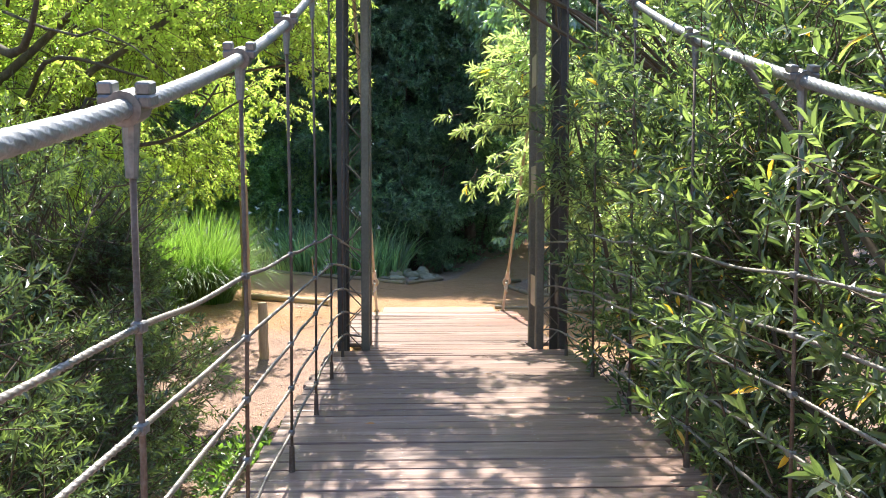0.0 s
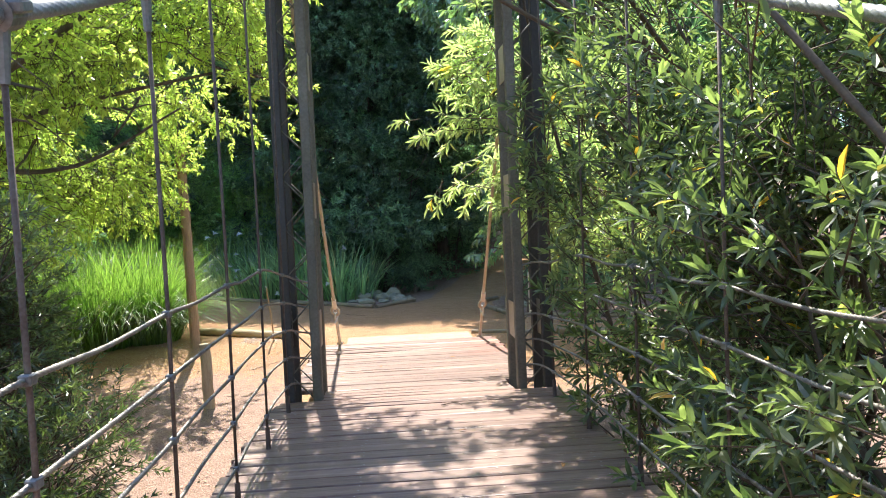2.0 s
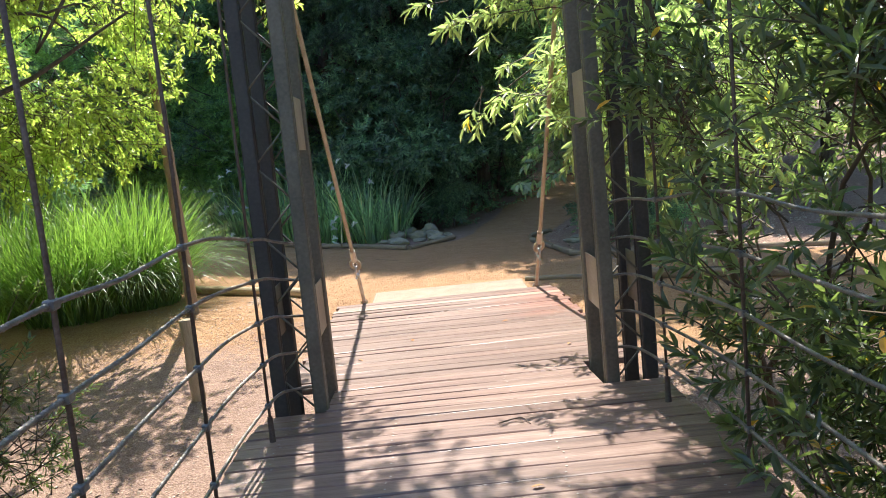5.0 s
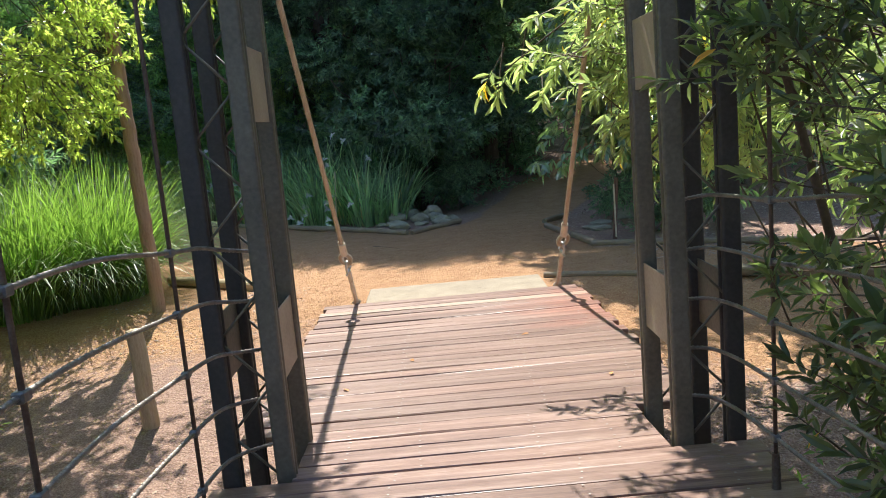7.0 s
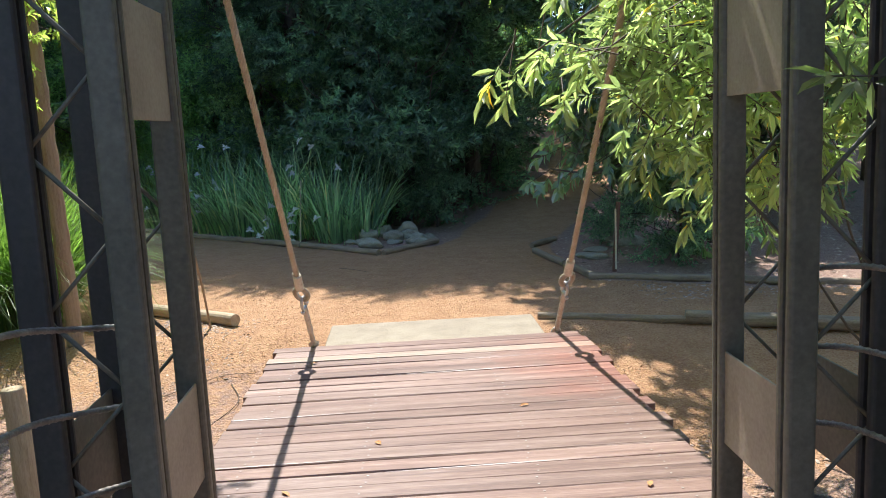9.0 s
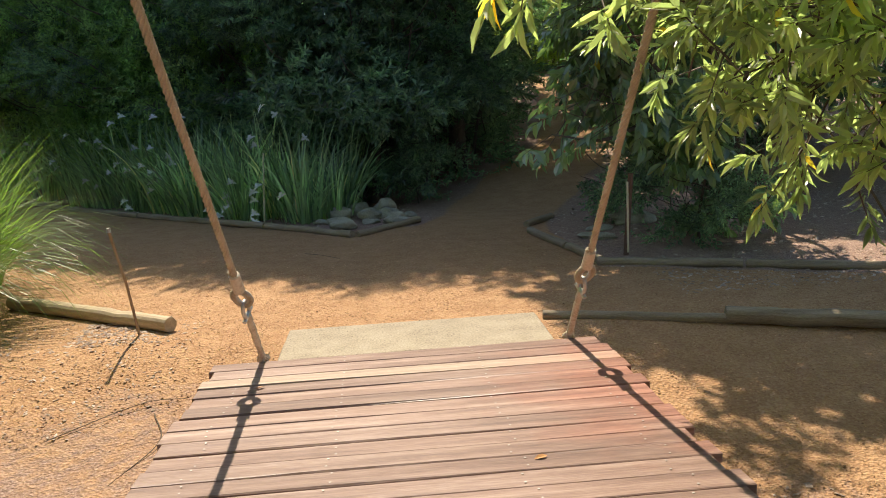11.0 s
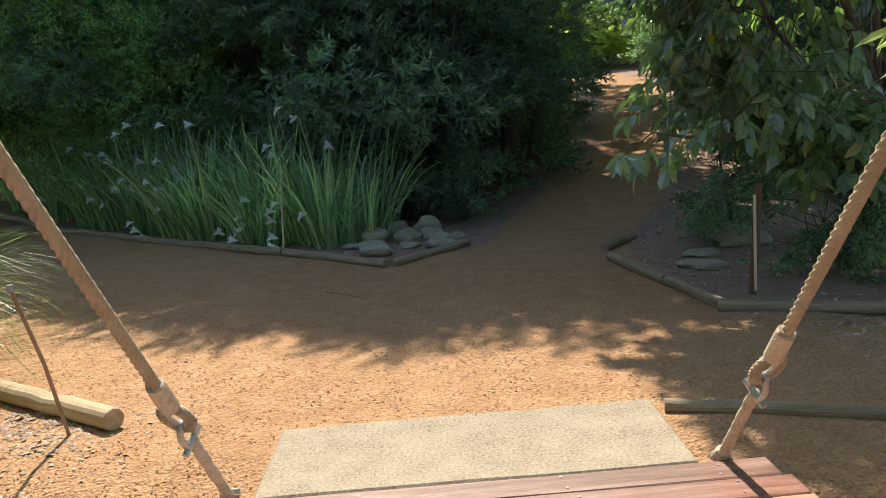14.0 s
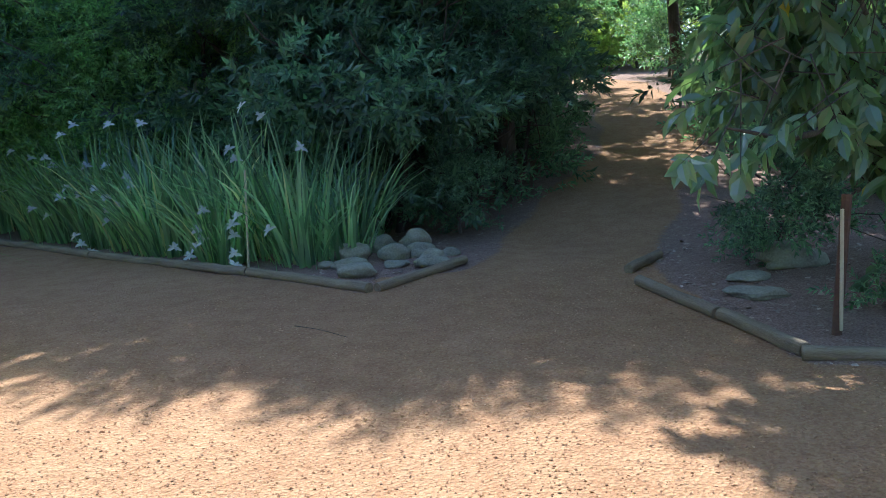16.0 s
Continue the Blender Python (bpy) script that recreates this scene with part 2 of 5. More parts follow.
def box(bm, x0, x1, y0, y1, z0, z1, bevel=0.0):
    r = bmesh.ops.create_cube(bm, size=1, matrix=Matrix.Translation(((x0 + x1) / 2, (y0 + y1) / 2, (z0 + z1) / 2)) @ Matrix.Diagonal((x1 - x0, y1 - y0, z1 - z0, 1)))
    if bevel:
        edges = list({e for v in r["verts"] for e in v.link_edges})
        bmesh.ops.bevel(bm, geom=edges, offset=bevel, segments=1, affect="EDGES")


def frames(pts):
    """Tangent, normal and binormal along a polyline."""
    pts = np.asarray(pts, float)
    t = np.gradient(pts, axis=0)
    t /= np.linalg.norm(t, axis=1)[:, None]
    up = np.array((0.13, 0.21, 0.97)) if abs(t[0][2]) < 0.9 else np.array((1.0, 0.1, 0.0))
    n = np.zeros_like(pts)
    v = up
    for i in range(len(pts)):
        v = v - t[i] * (v @ t[i])
        v = v / np.linalg.norm(v)
        n[i] = v
    return pts, t, n, np.cross(t, n)


def sweep(pts, r, sides=8, lobes=0, depth=0.0, pitch=0.1, caps=True):
    """A tube along pts; with lobes, a twisted many-strand rope."""
    pts, t, n, b = frames(pts)
    k = len(pts)
    r = np.broadcast_to(np.asarray(r, float), (k,))
    a = np.linspace(0, 2 * np.pi, sides, endpoint=False)
    s = np.concatenate([[0], np.cumsum(np.linalg.norm(np.diff(pts, axis=0), axis=1))])
    turn = (2 * np.pi * s / pitch if lobes else 0 * s)[:, None]
    rad = r[:, None] * (1 - depth * (0.5 + 0.5 * np.cos(lobes * a))[None, :] if lobes else np.ones((1, sides)))
    ang = a[None, :] + turn
    v = pts[:, None] + rad[..., None] * (np.cos(ang)[..., None] * n[:, None] + np.sin(ang)[..., None] * b[:, None])
    i, j = np.meshgrid(np.arange(k - 1), np.arange(sides), indexing="ij")
    j2 = (j + 1) % sides
    f = np.stack([i * sides + j, i * sides + j2, (i + 1) * sides + j2, (i + 1) * sides + j], -1).reshape(-1, 4)
    out = [f]
    if caps:
        out.append(np.arange(sides)[::-1][None, :])
        out.append((np.arange(sides) + (k - 1) * sides)[None, :])
    return v.reshape(-1, 3), out


def join(items):
    """Several (verts, faces) as one."""
    vs, by, base = [], {}, 0
    for v, fs in items:
        vs.append(np.asarray(v).reshape(-1, 3))
        for f in fs:
            by.setdefault(np.asarray(f).shape[1], []).append(np.asarray(f) + base)
        base += len(vs[-1])
    return np.concatenate(vs), [np.concatenate(f) for f in by.values()]


def curve(pts, n):
    """A smooth polyline of n points through the given ones."""
    pts = np.asarray(pts, float)
    p = np.vstack([2 * pts[0] - pts[1], pts, 2 * pts[-1] - pts[-2]])
    u = np.linspace(0, len(pts) - 1.0001, n)
    i = u.astype(int)
    f = (u - i)[:, None]
    a, b, c, d = p[i], p[i + 1], p[i + 2], p[i + 3]
    return 0.5 * (2 * b + (c - a) * f + (2 * a - 5 * b + 4 * c - d) * f ** 2 + (3 * b - a - 3 * c + d) * f ** 3)


def unit(v):
    return v / np.maximum(np.linalg.norm(v, axis=-1, keepdims=True), 1e-9)


def leaves(P, D, N, L, W, fine=False, droop=0.12):
    """Leaf blades from base points P along D, facing N."""
    n = len(P)
    S = unit(np.cross(D, N))
    U = np.cross(S, D)
    L, W = np.broadcast_to(L, (n,)), np.broadcast_to(W, (n,))
    if fine:
        tpl = np.array([(0, 0, 0), (0.28, 0.42, 0.02), (0.28, -0.42, 0.02), (0.3, 0, -0.05), (0.65, 0.4, -0.02), (0.65, -0.4, -0.02), (0.65, 0, -0.09), (1, 0, -0.2)])
        tri = [(0, 2, 3), (0, 3, 1), (6, 5, 7), (4, 6, 7)]
        quad = [(3, 2, 5, 6), (1, 3, 6, 4)]
    else:
        tpl = np.array([(0, 0, 0), (0.42, 0.5, 0.05), (0.42, -0.5, 0.05), (1, 0, -droop)])
        tri = [(0, 2, 3), (0, 3, 1)]
        quad = []
    k = len(tpl)
    v = P[:, None] + tpl[None, :, 0:1] * (L[:, None, None] * D[:, None]) + tpl[None, :, 1:2] * (W[:, None, None] * S[:, None]) + tpl[None, :, 2:3] * (L[:, None, None] * U[:, None])
    base = (np.arange(n) * k)[:, None, None]
    fs = [(np.array(q)[None] + base).reshape(-1, len(q[0])) for q in (tri, quad) if q]
    return v.reshape(-1, 3), fs


def clump_points(n, blobs, gap=0.0, freq=0.9, inner=0.4):
    """Points in a set of ellipsoids, denser to the outside, with noise gaps; and the way outward."""
    blobs = np.asarray(blobs, float)
    w = blobs[:, 3] * blobs[:, 4] * blobs[:, 5]
    out_p, out_d = [], []
    while len(out_p) < n:
        c = blobs[rng.choice(len(blobs), p=w / w.sum())]
        d = unit(rng.normal(size=3))
        p = c[:3] + d * c[3:] * rng.random() ** inner
        if noise.noise(Vector(p * freq)) < gap:
            continue
        out_p.append(p)
        out_d.append(d)
    return np.array(out_p), np.array(out_d)


def sprays(P, D, k, length, width, twig, lean=(0.5, 1.3), lift=0.3, fine=False, droop=0.12, hang=0.0, var=0.3):
    """At each point of P a twig along D with k leaves round it. Returns leaves and twigs."""
    n = len(P)
    D = unit(D + rng.normal(size=(n, 3)) * 0.35 + np.array((0, 0, lift)))
    A = unit(np.cross(D, rng.normal(size=(n, 3))))
    B = np.cross(D, A)
    ph = rng.random((n, 1)) * 6.28 + np.arange(k)[None] * 2.4
    u = np.linspace(0, 1, k)[None] + rng.normal(size=(n, k)) * 0.05
    ang = lean[1] + (lean[0] - lean[1]) * u + rng.normal(size=(n, k)) * 0.15
    base = P[:, None] + D[:, None] * (u * twig)[..., None]
    side = np.cos(ph)[..., None] * A[:, None] + np.sin(ph)[..., None] * B[:, None]
    ld = np.cos(ang)[..., None] * D[:, None] + np.sin(ang)[..., None] * side + np.array((0, 0, -hang))
    ld = unit(ld).reshape(-1, 3)
    nn = unit(D[:, None] * 0.7 + rng.normal(size=(n, k, 3)) * 0.35 + np.array((0, 0, 0.5))).reshape(-1, 3)
    L = length * (1 + var * (rng.random(n * k) * 2 - 1))
    lv = leaves(base.reshape(-1, 3), ld, nn, L, width * L / length, fine, droop)
    # thin three-sided twigs
    r = 0.0035
    tri = np.stack([np.cos(a) * A + np.sin(a) * B for a in (0, 2.1, 4.2)], 1) * r
    back = P - D * twig * 1.3 + rng.normal(size=(n, 3)) * twig * 0.3
    tip = P + D * twig
    tv = np.concatenate([back[:, None] + tri * 1.6, tip[:, None] + tri * 0.5], 1).reshape(-1, 3)
    b6 = (np.arange(n) * 6)[:, None, None]
    tf = (np.array([(0, 1, 4, 3), (1, 2, 5, 4), (2, 0, 3, 5)])[None] + b6).reshape(-1, 4)
    return lv, (tv, [tf])


def limb(a, b, r0, r1, wob=0.15, n=10, sides=7):
    """A crooked tapering limb from a to b."""
    a, b = np.asarray(a, float), np.asarray(b, float)
    m1 = a + (b - a) * 0.35 + rng.normal(size=3) * wob
    m2 = a + (b - a) * 0.7 + rng.normal(size=3) * wob
    return sweep(curve([a, m1, m2, b], n), np.linspace(r0, r1, n), sides)


# ---------------------------------------------------------------- ground
def trail_x(y):
    return np.interp(y, [15.5, 16.6, 19, 22, 26, 30, 34, 40], [1.3, 1.5, 2.5, 4.0, 5.0, 5.6, 5.3, 3.5])


def ground_z(x, y):
    z = np.interp(y, [-12, 2, 6, 8.6, 9.7, 10.8, 11.3, 12], [-0.85, -0.82, -0.68, -0.45, -0.32, -0.2, -0.13, -0.015])
    hill = np.interp(y, [17.5, 22, 30, 60], [0.0, 0.55, 1.7, 4.5])
    flat = np.interp(y, [22, 34, 60], [0.0, 1.7, 4.5])
    k = np.clip((x - 0.2) / 2.0, 0, 1)
    z = z + flat + (hill - flat) * k
    return z + 0.012 * np.sin(2.1 * x + 0.7 * y) * np.sin(1.3 * y - x)


def path_mask(x, y):
    wob = 0.12 * np.sin(3.1 * x + 1.7) * np.sin(2.3 * y)
    edge = np.where(x < -0.1, 16.05 + (-0.1 - x) * 0.96, np.where(x > 2.1, 13.6 - 0.45 * (x - 2.1), 16.6))
    main = np.clip((edge - y) * 8, 0, 1) * np.clip((y - 9.0 + wob * 3) * 0.8, 0, 1)
    tr = np.clip((0.95 - np.abs(x - trail_x(y)) + wob) * 4, 0, 1) * (y > 15)
    main = main * np.where((x < -0.8) & (y < 11.6), np.clip(0.3 + (y - 10.3) * 0.3 + wob, 0.12, 1), 1)
    return np.maximum(main, tr)


def ground_material():
    m = bpy.data.materials.new("sandy gravel and leaf litter")
    m.use_nodes = True
    n, l = m.node_tree.nodes, m.node_tree.links
    b = n["Principled BSDF"]
    tc = n.new("ShaderNodeTexCoord")

    def noise_tex(scale, detail):
        t = n.new("ShaderNodeTexNoise")
        t.inputs["Scale"].default_value, t.inputs["Detail"].default_value = scale, detail
        l.new(tc.outputs["Object"], t.inputs[0])
        return t.outputs[0]

    def ramp(src, cols, lo=0.3, hi=0.7):
        cr = n.new("ShaderNodeValToRGB")
        els = cr.color_ramp.elements
        while len(els) < len(cols):
            els.new(0.5)
        for i, c in enumerate(cols):
            els[i].position, els[i].color = lo + (hi - lo) * i / (len(cols) - 1), (*c, 1)
        l.new(src, cr.inputs[0])
        return cr.outputs[0]

    def mix(fac, a, c, blend="MIX"):
        x = n.new("ShaderNodeMix")
        x.data_type, x.blend_type = "RGBA", blend
        if isinstance(fac, float):
            x.inputs[0].default_value = fac
        else:
            l.new(fac, x.inputs[0])
        l.new(a, x.inputs[6])
        l.new(c, x.inputs[7])
        return x.outputs[2]

    big, mid, tiny = noise_tex(0.7, 5), noise_tex(14, 5), noise_tex(75, 5)
    vor = n.new("ShaderNodeTexVoronoi")
    vor.inputs["Scale"].default_value = 60
    l.new(tc.outputs["Object"], vor.inputs[0])
    sand = mix(0.5, ramp(big, [(0.345, 0.168, 0.071), (0.48, 0.262, 0.12)]), ramp(tiny, [(0.15, 0.072, 0.032), (0.4, 0.225, 0.112), (0.59, 0.38, 0.21)]))
    sand = mix(0.35, sand, ramp(noise_tex(5, 6), [(0.3, 0.16, 0.085), (0.5, 0.315, 0.175)], 0.38, 0.62))
    sand = mix(0.25, sand, ramp(vor.outputs["Color"], [(0.22, 0.11, 0.055), (0.6, 0.4, 0.225)], 0.1, 0.9))
    litter = mix(0.55, ramp(mid, [(0.22, 0.135, 0.1), (0.4, 0.265, 0.2)]), ramp(tiny, [(0.13, 0.08, 0.058), (0.31, 0.2, 0.15), (0.52, 0.39, 0.31)]))
    at = n.new("ShaderNodeAttribute")
    at.attribute_name = "path"
    mr = n.new("ShaderNodeMapRange")
    add = n.new("ShaderNodeMath")
    add.operation = "MULTIPLY_ADD"
    l.new(mid, add.inputs[0])
    add.inputs[1].default_value = 0.7
    sub = n.new("ShaderNodeMath")
    sub.operation = "SUBTRACT"
    l.new(at.outputs["Fac"], sub.inputs[0])
    sub.inputs[1].default_value = 0.35
    l.new(sub.outputs[0], add.inputs[2])
    mr.inputs[1].default_value, mr.inputs[2].default_value = 0.35, 0.65
    l.new(add.outputs[0], mr.inputs[0])
    l.new(mix(mr.outputs[0], litter, sand), b.inputs["Base Color"])
    b.inputs["Roughness"].default_value = 0.92
    b.inputs["Specular IOR Level"].default_value = 0.2
    hm = n.new("ShaderNodeMath")
    hm.operation = "ADD"
    l.new(tiny, hm.inputs[0])
    l.new(vor.outputs["Distance"], hm.inputs[1])
    bp = n.new("ShaderNodeBump")
    bp.inputs["Strength"].default_value, bp.inputs["Distance"].default_value = 0.7, 0.014
    hm2 = n.new("ShaderNodeMath")
    hm2.operation = "MULTIPLY_ADD"
    l.new(noise_tex(22, 5), hm2.inputs[0])
    hm2.inputs[1].default_value = 1.8
    l.new(hm.outputs[0], hm2.inputs[2])
    l.new(hm2.outputs[0], bp.inputs["Height"])
    l.new(bp.outputs[0], b.inputs["Normal"])
    return m


def build_ground():
    xs = np.concatenate([np.linspace(-400, -13, 14), np.arange(-12, 12.01, 0.12), np.linspace(13, 400, 14)])
    ys = np.concatenate([np.linspace(-400, -9, 14), np.arange(-8, 8, 0.3), np.arange(8, 20, 0.08), np.arange(20, 42, 0.3), np.linspace(43, 400, 14)])
    X, Y = np.meshgrid(xs, ys)
    near = (np.abs(X) < 12) & (Y > -8) & (Y < 42)
    pk = path_mask(X, Y)
    rough = np.array([noise.noise(Vector((x * 2.3, y * 2.3, 0))) + 0.5 * noise.noise(Vector((x * 6, y * 6, 3))) for x, y in zip(X.ravel(), Y.ravel())]).reshape(X.shape)
    Z = ground_z(X, Y) + near * rough * np.where(pk > 0.5, 0.006, 0.02)
    nx = len(xs)
    i, j = np.meshgrid(np.arange(len(ys) - 1), np.arange(nx - 1), indexing="ij")
    f = np.stack([i * nx + j, i * nx + j + 1, (i + 1) * nx + j + 1, (i + 1) * nx + j], -1).reshape(-1, 4)
    me = mesh_of("ground", np.stack([X, Y, Z], -1), [f], ground_material(), True)
    at = me.attributes.new("path", "FLOAT", "POINT")
    at.data.foreach_set("value", pk.ravel().astype(np.float32))
    return tagged(new("ground", me), "sandy orange gravel path between beds of brown leaf litter", "ground", kind="structure")


build_ground()


def concrete_slab():
    bm = bmesh.new()
    box(bm, -0.38, 1.3, 11.575, 12.25, -0.12, -0.01, 0.012)
    bmesh.ops.subdivide_edges(bm, edges=bm.edges, cuts=5, use_grid_fill=True)
    for v in bm.verts:
        if v.co.z > -0.05:
            v.co.z += 0.003 * noise.noise(v.co * 6)
            v.co.y += 0.006 * noise.noise(v.co * 9)
    me = bpy.data.meshes.new("slab")
    bm.to_mesh(me)
    bm.free()
    me.materials.append(M_SLAB)
    tagged(new("threshold_slab", me), "pale exposed aggregate concrete threshold slab at bridge end", "slab", kind="structure")


concrete_slab()

# ---------------------------------------------------------------- footbridge
HANGERS = [-2.65, -1.55, -0.45, 0.65, 1.75, 2.88, 3.98, 5.05, 6.07, 7.1]
SIDES = {"l": -1, "r": 1}
MID_X = 0.42


def deck_z(y):
    return float(np.interp(y, [-8, 1, 3.4, 5, 6, 7, 7.8, 8.7, 10.2, 11.6], [0.12, 0.15, 0.18, 0.2, 0.21, 0.19, 0.14, 0.1, 0.03, 0.012]))


def bridge_deck():
    deck = thing("bridge_deck", "reddish weathered hardwood plank deck of a footbridge", "bridge deck")
    kinds = {}

    def plank_mesh(key, half, wide, mat):
        """One board with slightly worn edges, an uneven top and nail heads."""
        bm = bmesh.new()
        box(bm, -half, half, -wide / 2, wide / 2, -0.042, 0, 0.005)
        bmesh.ops.bisect_plane(bm, geom=bm.verts[:] + bm.edges[:] + bm.faces[:], plane_co=(half * 0.33, 0, 0), plane_no=(1, 0, 0))
        bmesh.ops.bisect_plane(bm, geom=bm.verts[:] + bm.edges[:] + bm.faces[:], plane_co=(-half * 0.33, 0, 0), plane_no=(1, 0, 0))
        r = random.Random(key)
        for v in bm.verts:
            v.co.y += r.uniform(-0.0025, 0.0025)
            v.co.z += r.uniform(-0.002, 0.002)
        edge = len(bm.faces)
        for x in (-half + 0.2, -half * 0.33, half * 0.33, half - 0.2):
            for y in (-wide * 0.27, wide * 0.27):
                bmesh.ops.create_circle(bm, cap_ends=True, segments=6, radius=0.0055, matrix=Matrix.Translation((x + r.uniform(-0.01, 0.01), y + r.uniform(-0.01, 0.01), 0.0035)))
        me = bpy.data.meshes.new("plank")
        bm.to_mesh(me)
        bm.free()
        me.materials.append(mat)
        me.materials.append(M_NAIL)
        for i, p in enumerate(me.polygons):
            p.material_index = 1 if i >= edge else 0
        return me

    r = random.Random(4)
    y = -6.0
    while y < 11.55:
        wide = r.choice((0.132, 0.138, 0.138, 0.142))
        if y + wide > 11.575:
            break
        yc = y + wide / 2
        tower = 7.56 < yc < 8.2
        half = 0.79 if tower else 1.13 + (0.02 if yc > 9.5 and r.random() < 0.5 else 0.0)
        pale = 11.08 < yc < 11.2 or 11.32 < yc < 11.42
        key = (r.randrange(5), half, wide, pale)
        if key not in kinds:
            kinds[key] = plank_mesh(key[0], half, wide, M_PLANK_PALE if pale else M_PLANK)
        off = 0 if tower else r.uniform(-0.018, 0.018)
        slope = math.degrees(math.atan((deck_z(yc + 0.1) - deck_z(yc - 0.1)) / 0.2))
        child("plank", kinds[key], deck, m=pose(MID_X - 0.01 + off - 0.02 * max(0.0, 7.5 - yc) * (yc > 1) - 0.13 * (yc <= 1), yc, deck_z(yc) + r.uniform(-0.003, 0.003), slope + r.uniform(-0.6, 0.6), r.uniform(-0.1, 0.1), r.uniform(-0.15, 0.15)))
        y += wide + r.uniform(0.005, 0.011)
    for x in (-0.32, MID_X, 1.14):
        pts = [(x, yy, deck_z(yy) - 0.12) for yy in np.linspace(-6, 11.3, 30)]
        v, f = sweep(pts, 0.07, 4)
        child("bearer", mesh_of("bearer", v, f, M_BEAM), deck, "dark timber bearer")


bridge_deck()


def channel_mesh(w, d, h):
    """A rolled steel section standing on z = 0: rounded corners, and a narrow lipped slot down its x = w face."""
    r, slot, deep = 0.012, 0.01, 0.034
    prof = []
    for cx, cy, a0 in ((w - r, -d / 2 + r, 270), (w - r, d / 2 - r, 0), (r, d / 2 - r, 90), (r, -d / 2 + r, 180)):
        for k in range(4):
            a = radians(a0 + 30 * k)
            prof.append((cx + r * math.cos(a), cy + r * math.sin(a)))
        if a0 == 270:
            prof += [(w, -slot - 0.006), (w - 0.005, -slot), (w - deep, -slot), (w - deep, slot), (w - 0.005, slot), (w, slot + 0.006)]
    bm = bmesh.new()
    f = bm.faces.new([bm.verts.new((x, y, 0)) for x, y in prof])
    ext = bmesh.ops.extrude_face_region(bm, geom=[f])
    for v in ext["geom"]:
        if isinstance(v, bmesh.types.BMVert):
            v.co.z = h
    bmesh.ops.recalc_face_normals(bm, faces=bm.faces)
    me = bpy.data.meshes.new("post")
    bm.to_mesh(me)
    bm.free()
    me.materials.append(M_STEEL)
    return me


Y_NEAR, Y_FAR, TOP = 7.66, 8.1, 4.25


def bridge_tower(side):
    s = SIDES[side]
    inner = -0.365 if s < 0 else 1.225
    outer = -0.615 if s < 0 else 1.472
    tw = thing("bridge_tower", "tall dark painted steel lattice leg of the footbridge", "bridge tower", (inner, Y_NEAR, 0), "bridge towers")
    inv = Matrix.Translation((-inner, -Y_NEAR, 0))
    me = channel_mesh(0.08, 0.074, TOP + 0.6)
    # the outer posts take the same section in a much darker tone
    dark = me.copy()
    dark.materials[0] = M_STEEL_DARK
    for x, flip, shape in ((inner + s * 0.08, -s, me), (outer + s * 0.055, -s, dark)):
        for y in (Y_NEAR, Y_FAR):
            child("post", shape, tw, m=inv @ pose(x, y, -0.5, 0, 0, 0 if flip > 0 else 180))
    for z in (0.54, 1.62, 2.7, 3.78):
        for x, mat in ((inner + s * 0.02, M_PLATE), (outer + s * 0.02, M_STEEL)):
            if mat is M_STEEL and z > 1:
                continue
            bm = bmesh.new()
            box(bm, x - 0.004, x + 0.004, Y_NEAR + 0.03, Y_FAR - 0.03, z, z + 0.3, 0.002)
            bm.transform(inv)
            part("batten_plate", bm, mat, tw, "dusty taupe batten plate" if mat is M_PLATE else "", False)
    # zigzag lacing rods across the leg
    step = 0.2
    for y in (Y_NEAR - 0.005, Y_FAR + 0.005):
        zz = np.arange(0.15, TOP - 0.1, step)
        for i in range(len(zz) - 1):
            a = (inner + s * 0.06, y, zz[i]) if i % 2 == 0 else (outer, y, zz[i])
            b = (outer, y, zz[i + 1]) if i % 2 == 0 else (inner + s * 0.06, y, zz[i + 1])
            v, f = sweep([a, ((a[0] + b[0]) / 2, y, (a[2] + b[2]) / 2), b], 0.006, 6)
            child("lacing_rod", mesh_of("lacing_rod", v - np.array((inner, Y_NEAR, 0)), f, M_STEEL, True), tw)
    bm = bmesh.new()
    x0, x1 = sorted((inner - s * 0.01, outer + s * 0.06))
    box(bm, x0, x1, Y_NEAR - 0.06, Y_FAR + 0.06, TOP + 0.1, TOP + 0.125, 0.004)
    bm.transform(inv)
    part("cap_plate", bm, M_STEEL, tw, "", False)


for side in SIDES:
    bridge_tower(side)


def cable_line(side):
    s = SIDES[side]
    ys = [-5, -2.65, -1.55, -0.45, 0.65, 1.75, 2.88, 3.98, 5.05, 6.07, 7.1, 7.88]
    zs = [1.02, 1.1, 1.18, 1.3, 1.47, 1.7, 2.02, 2.4, 2.82, 3.28, 3.86, 4.42]
    sag = [0.0, 0.0, 0.05, 0.05, 0.0] if s > 0 else [-0.02, -0.02, -0.02, 0.0, 0.0]
    k = [(np.interp(y, [6, 7.88], [MID_X + s * 1.01, MID_X + s * 0.95]), y, z - np.interp(y, [-5, 0, 1.8, 4, 6.5], sag)) for y, z in zip(ys, zs)]
    return curve(k, 400)


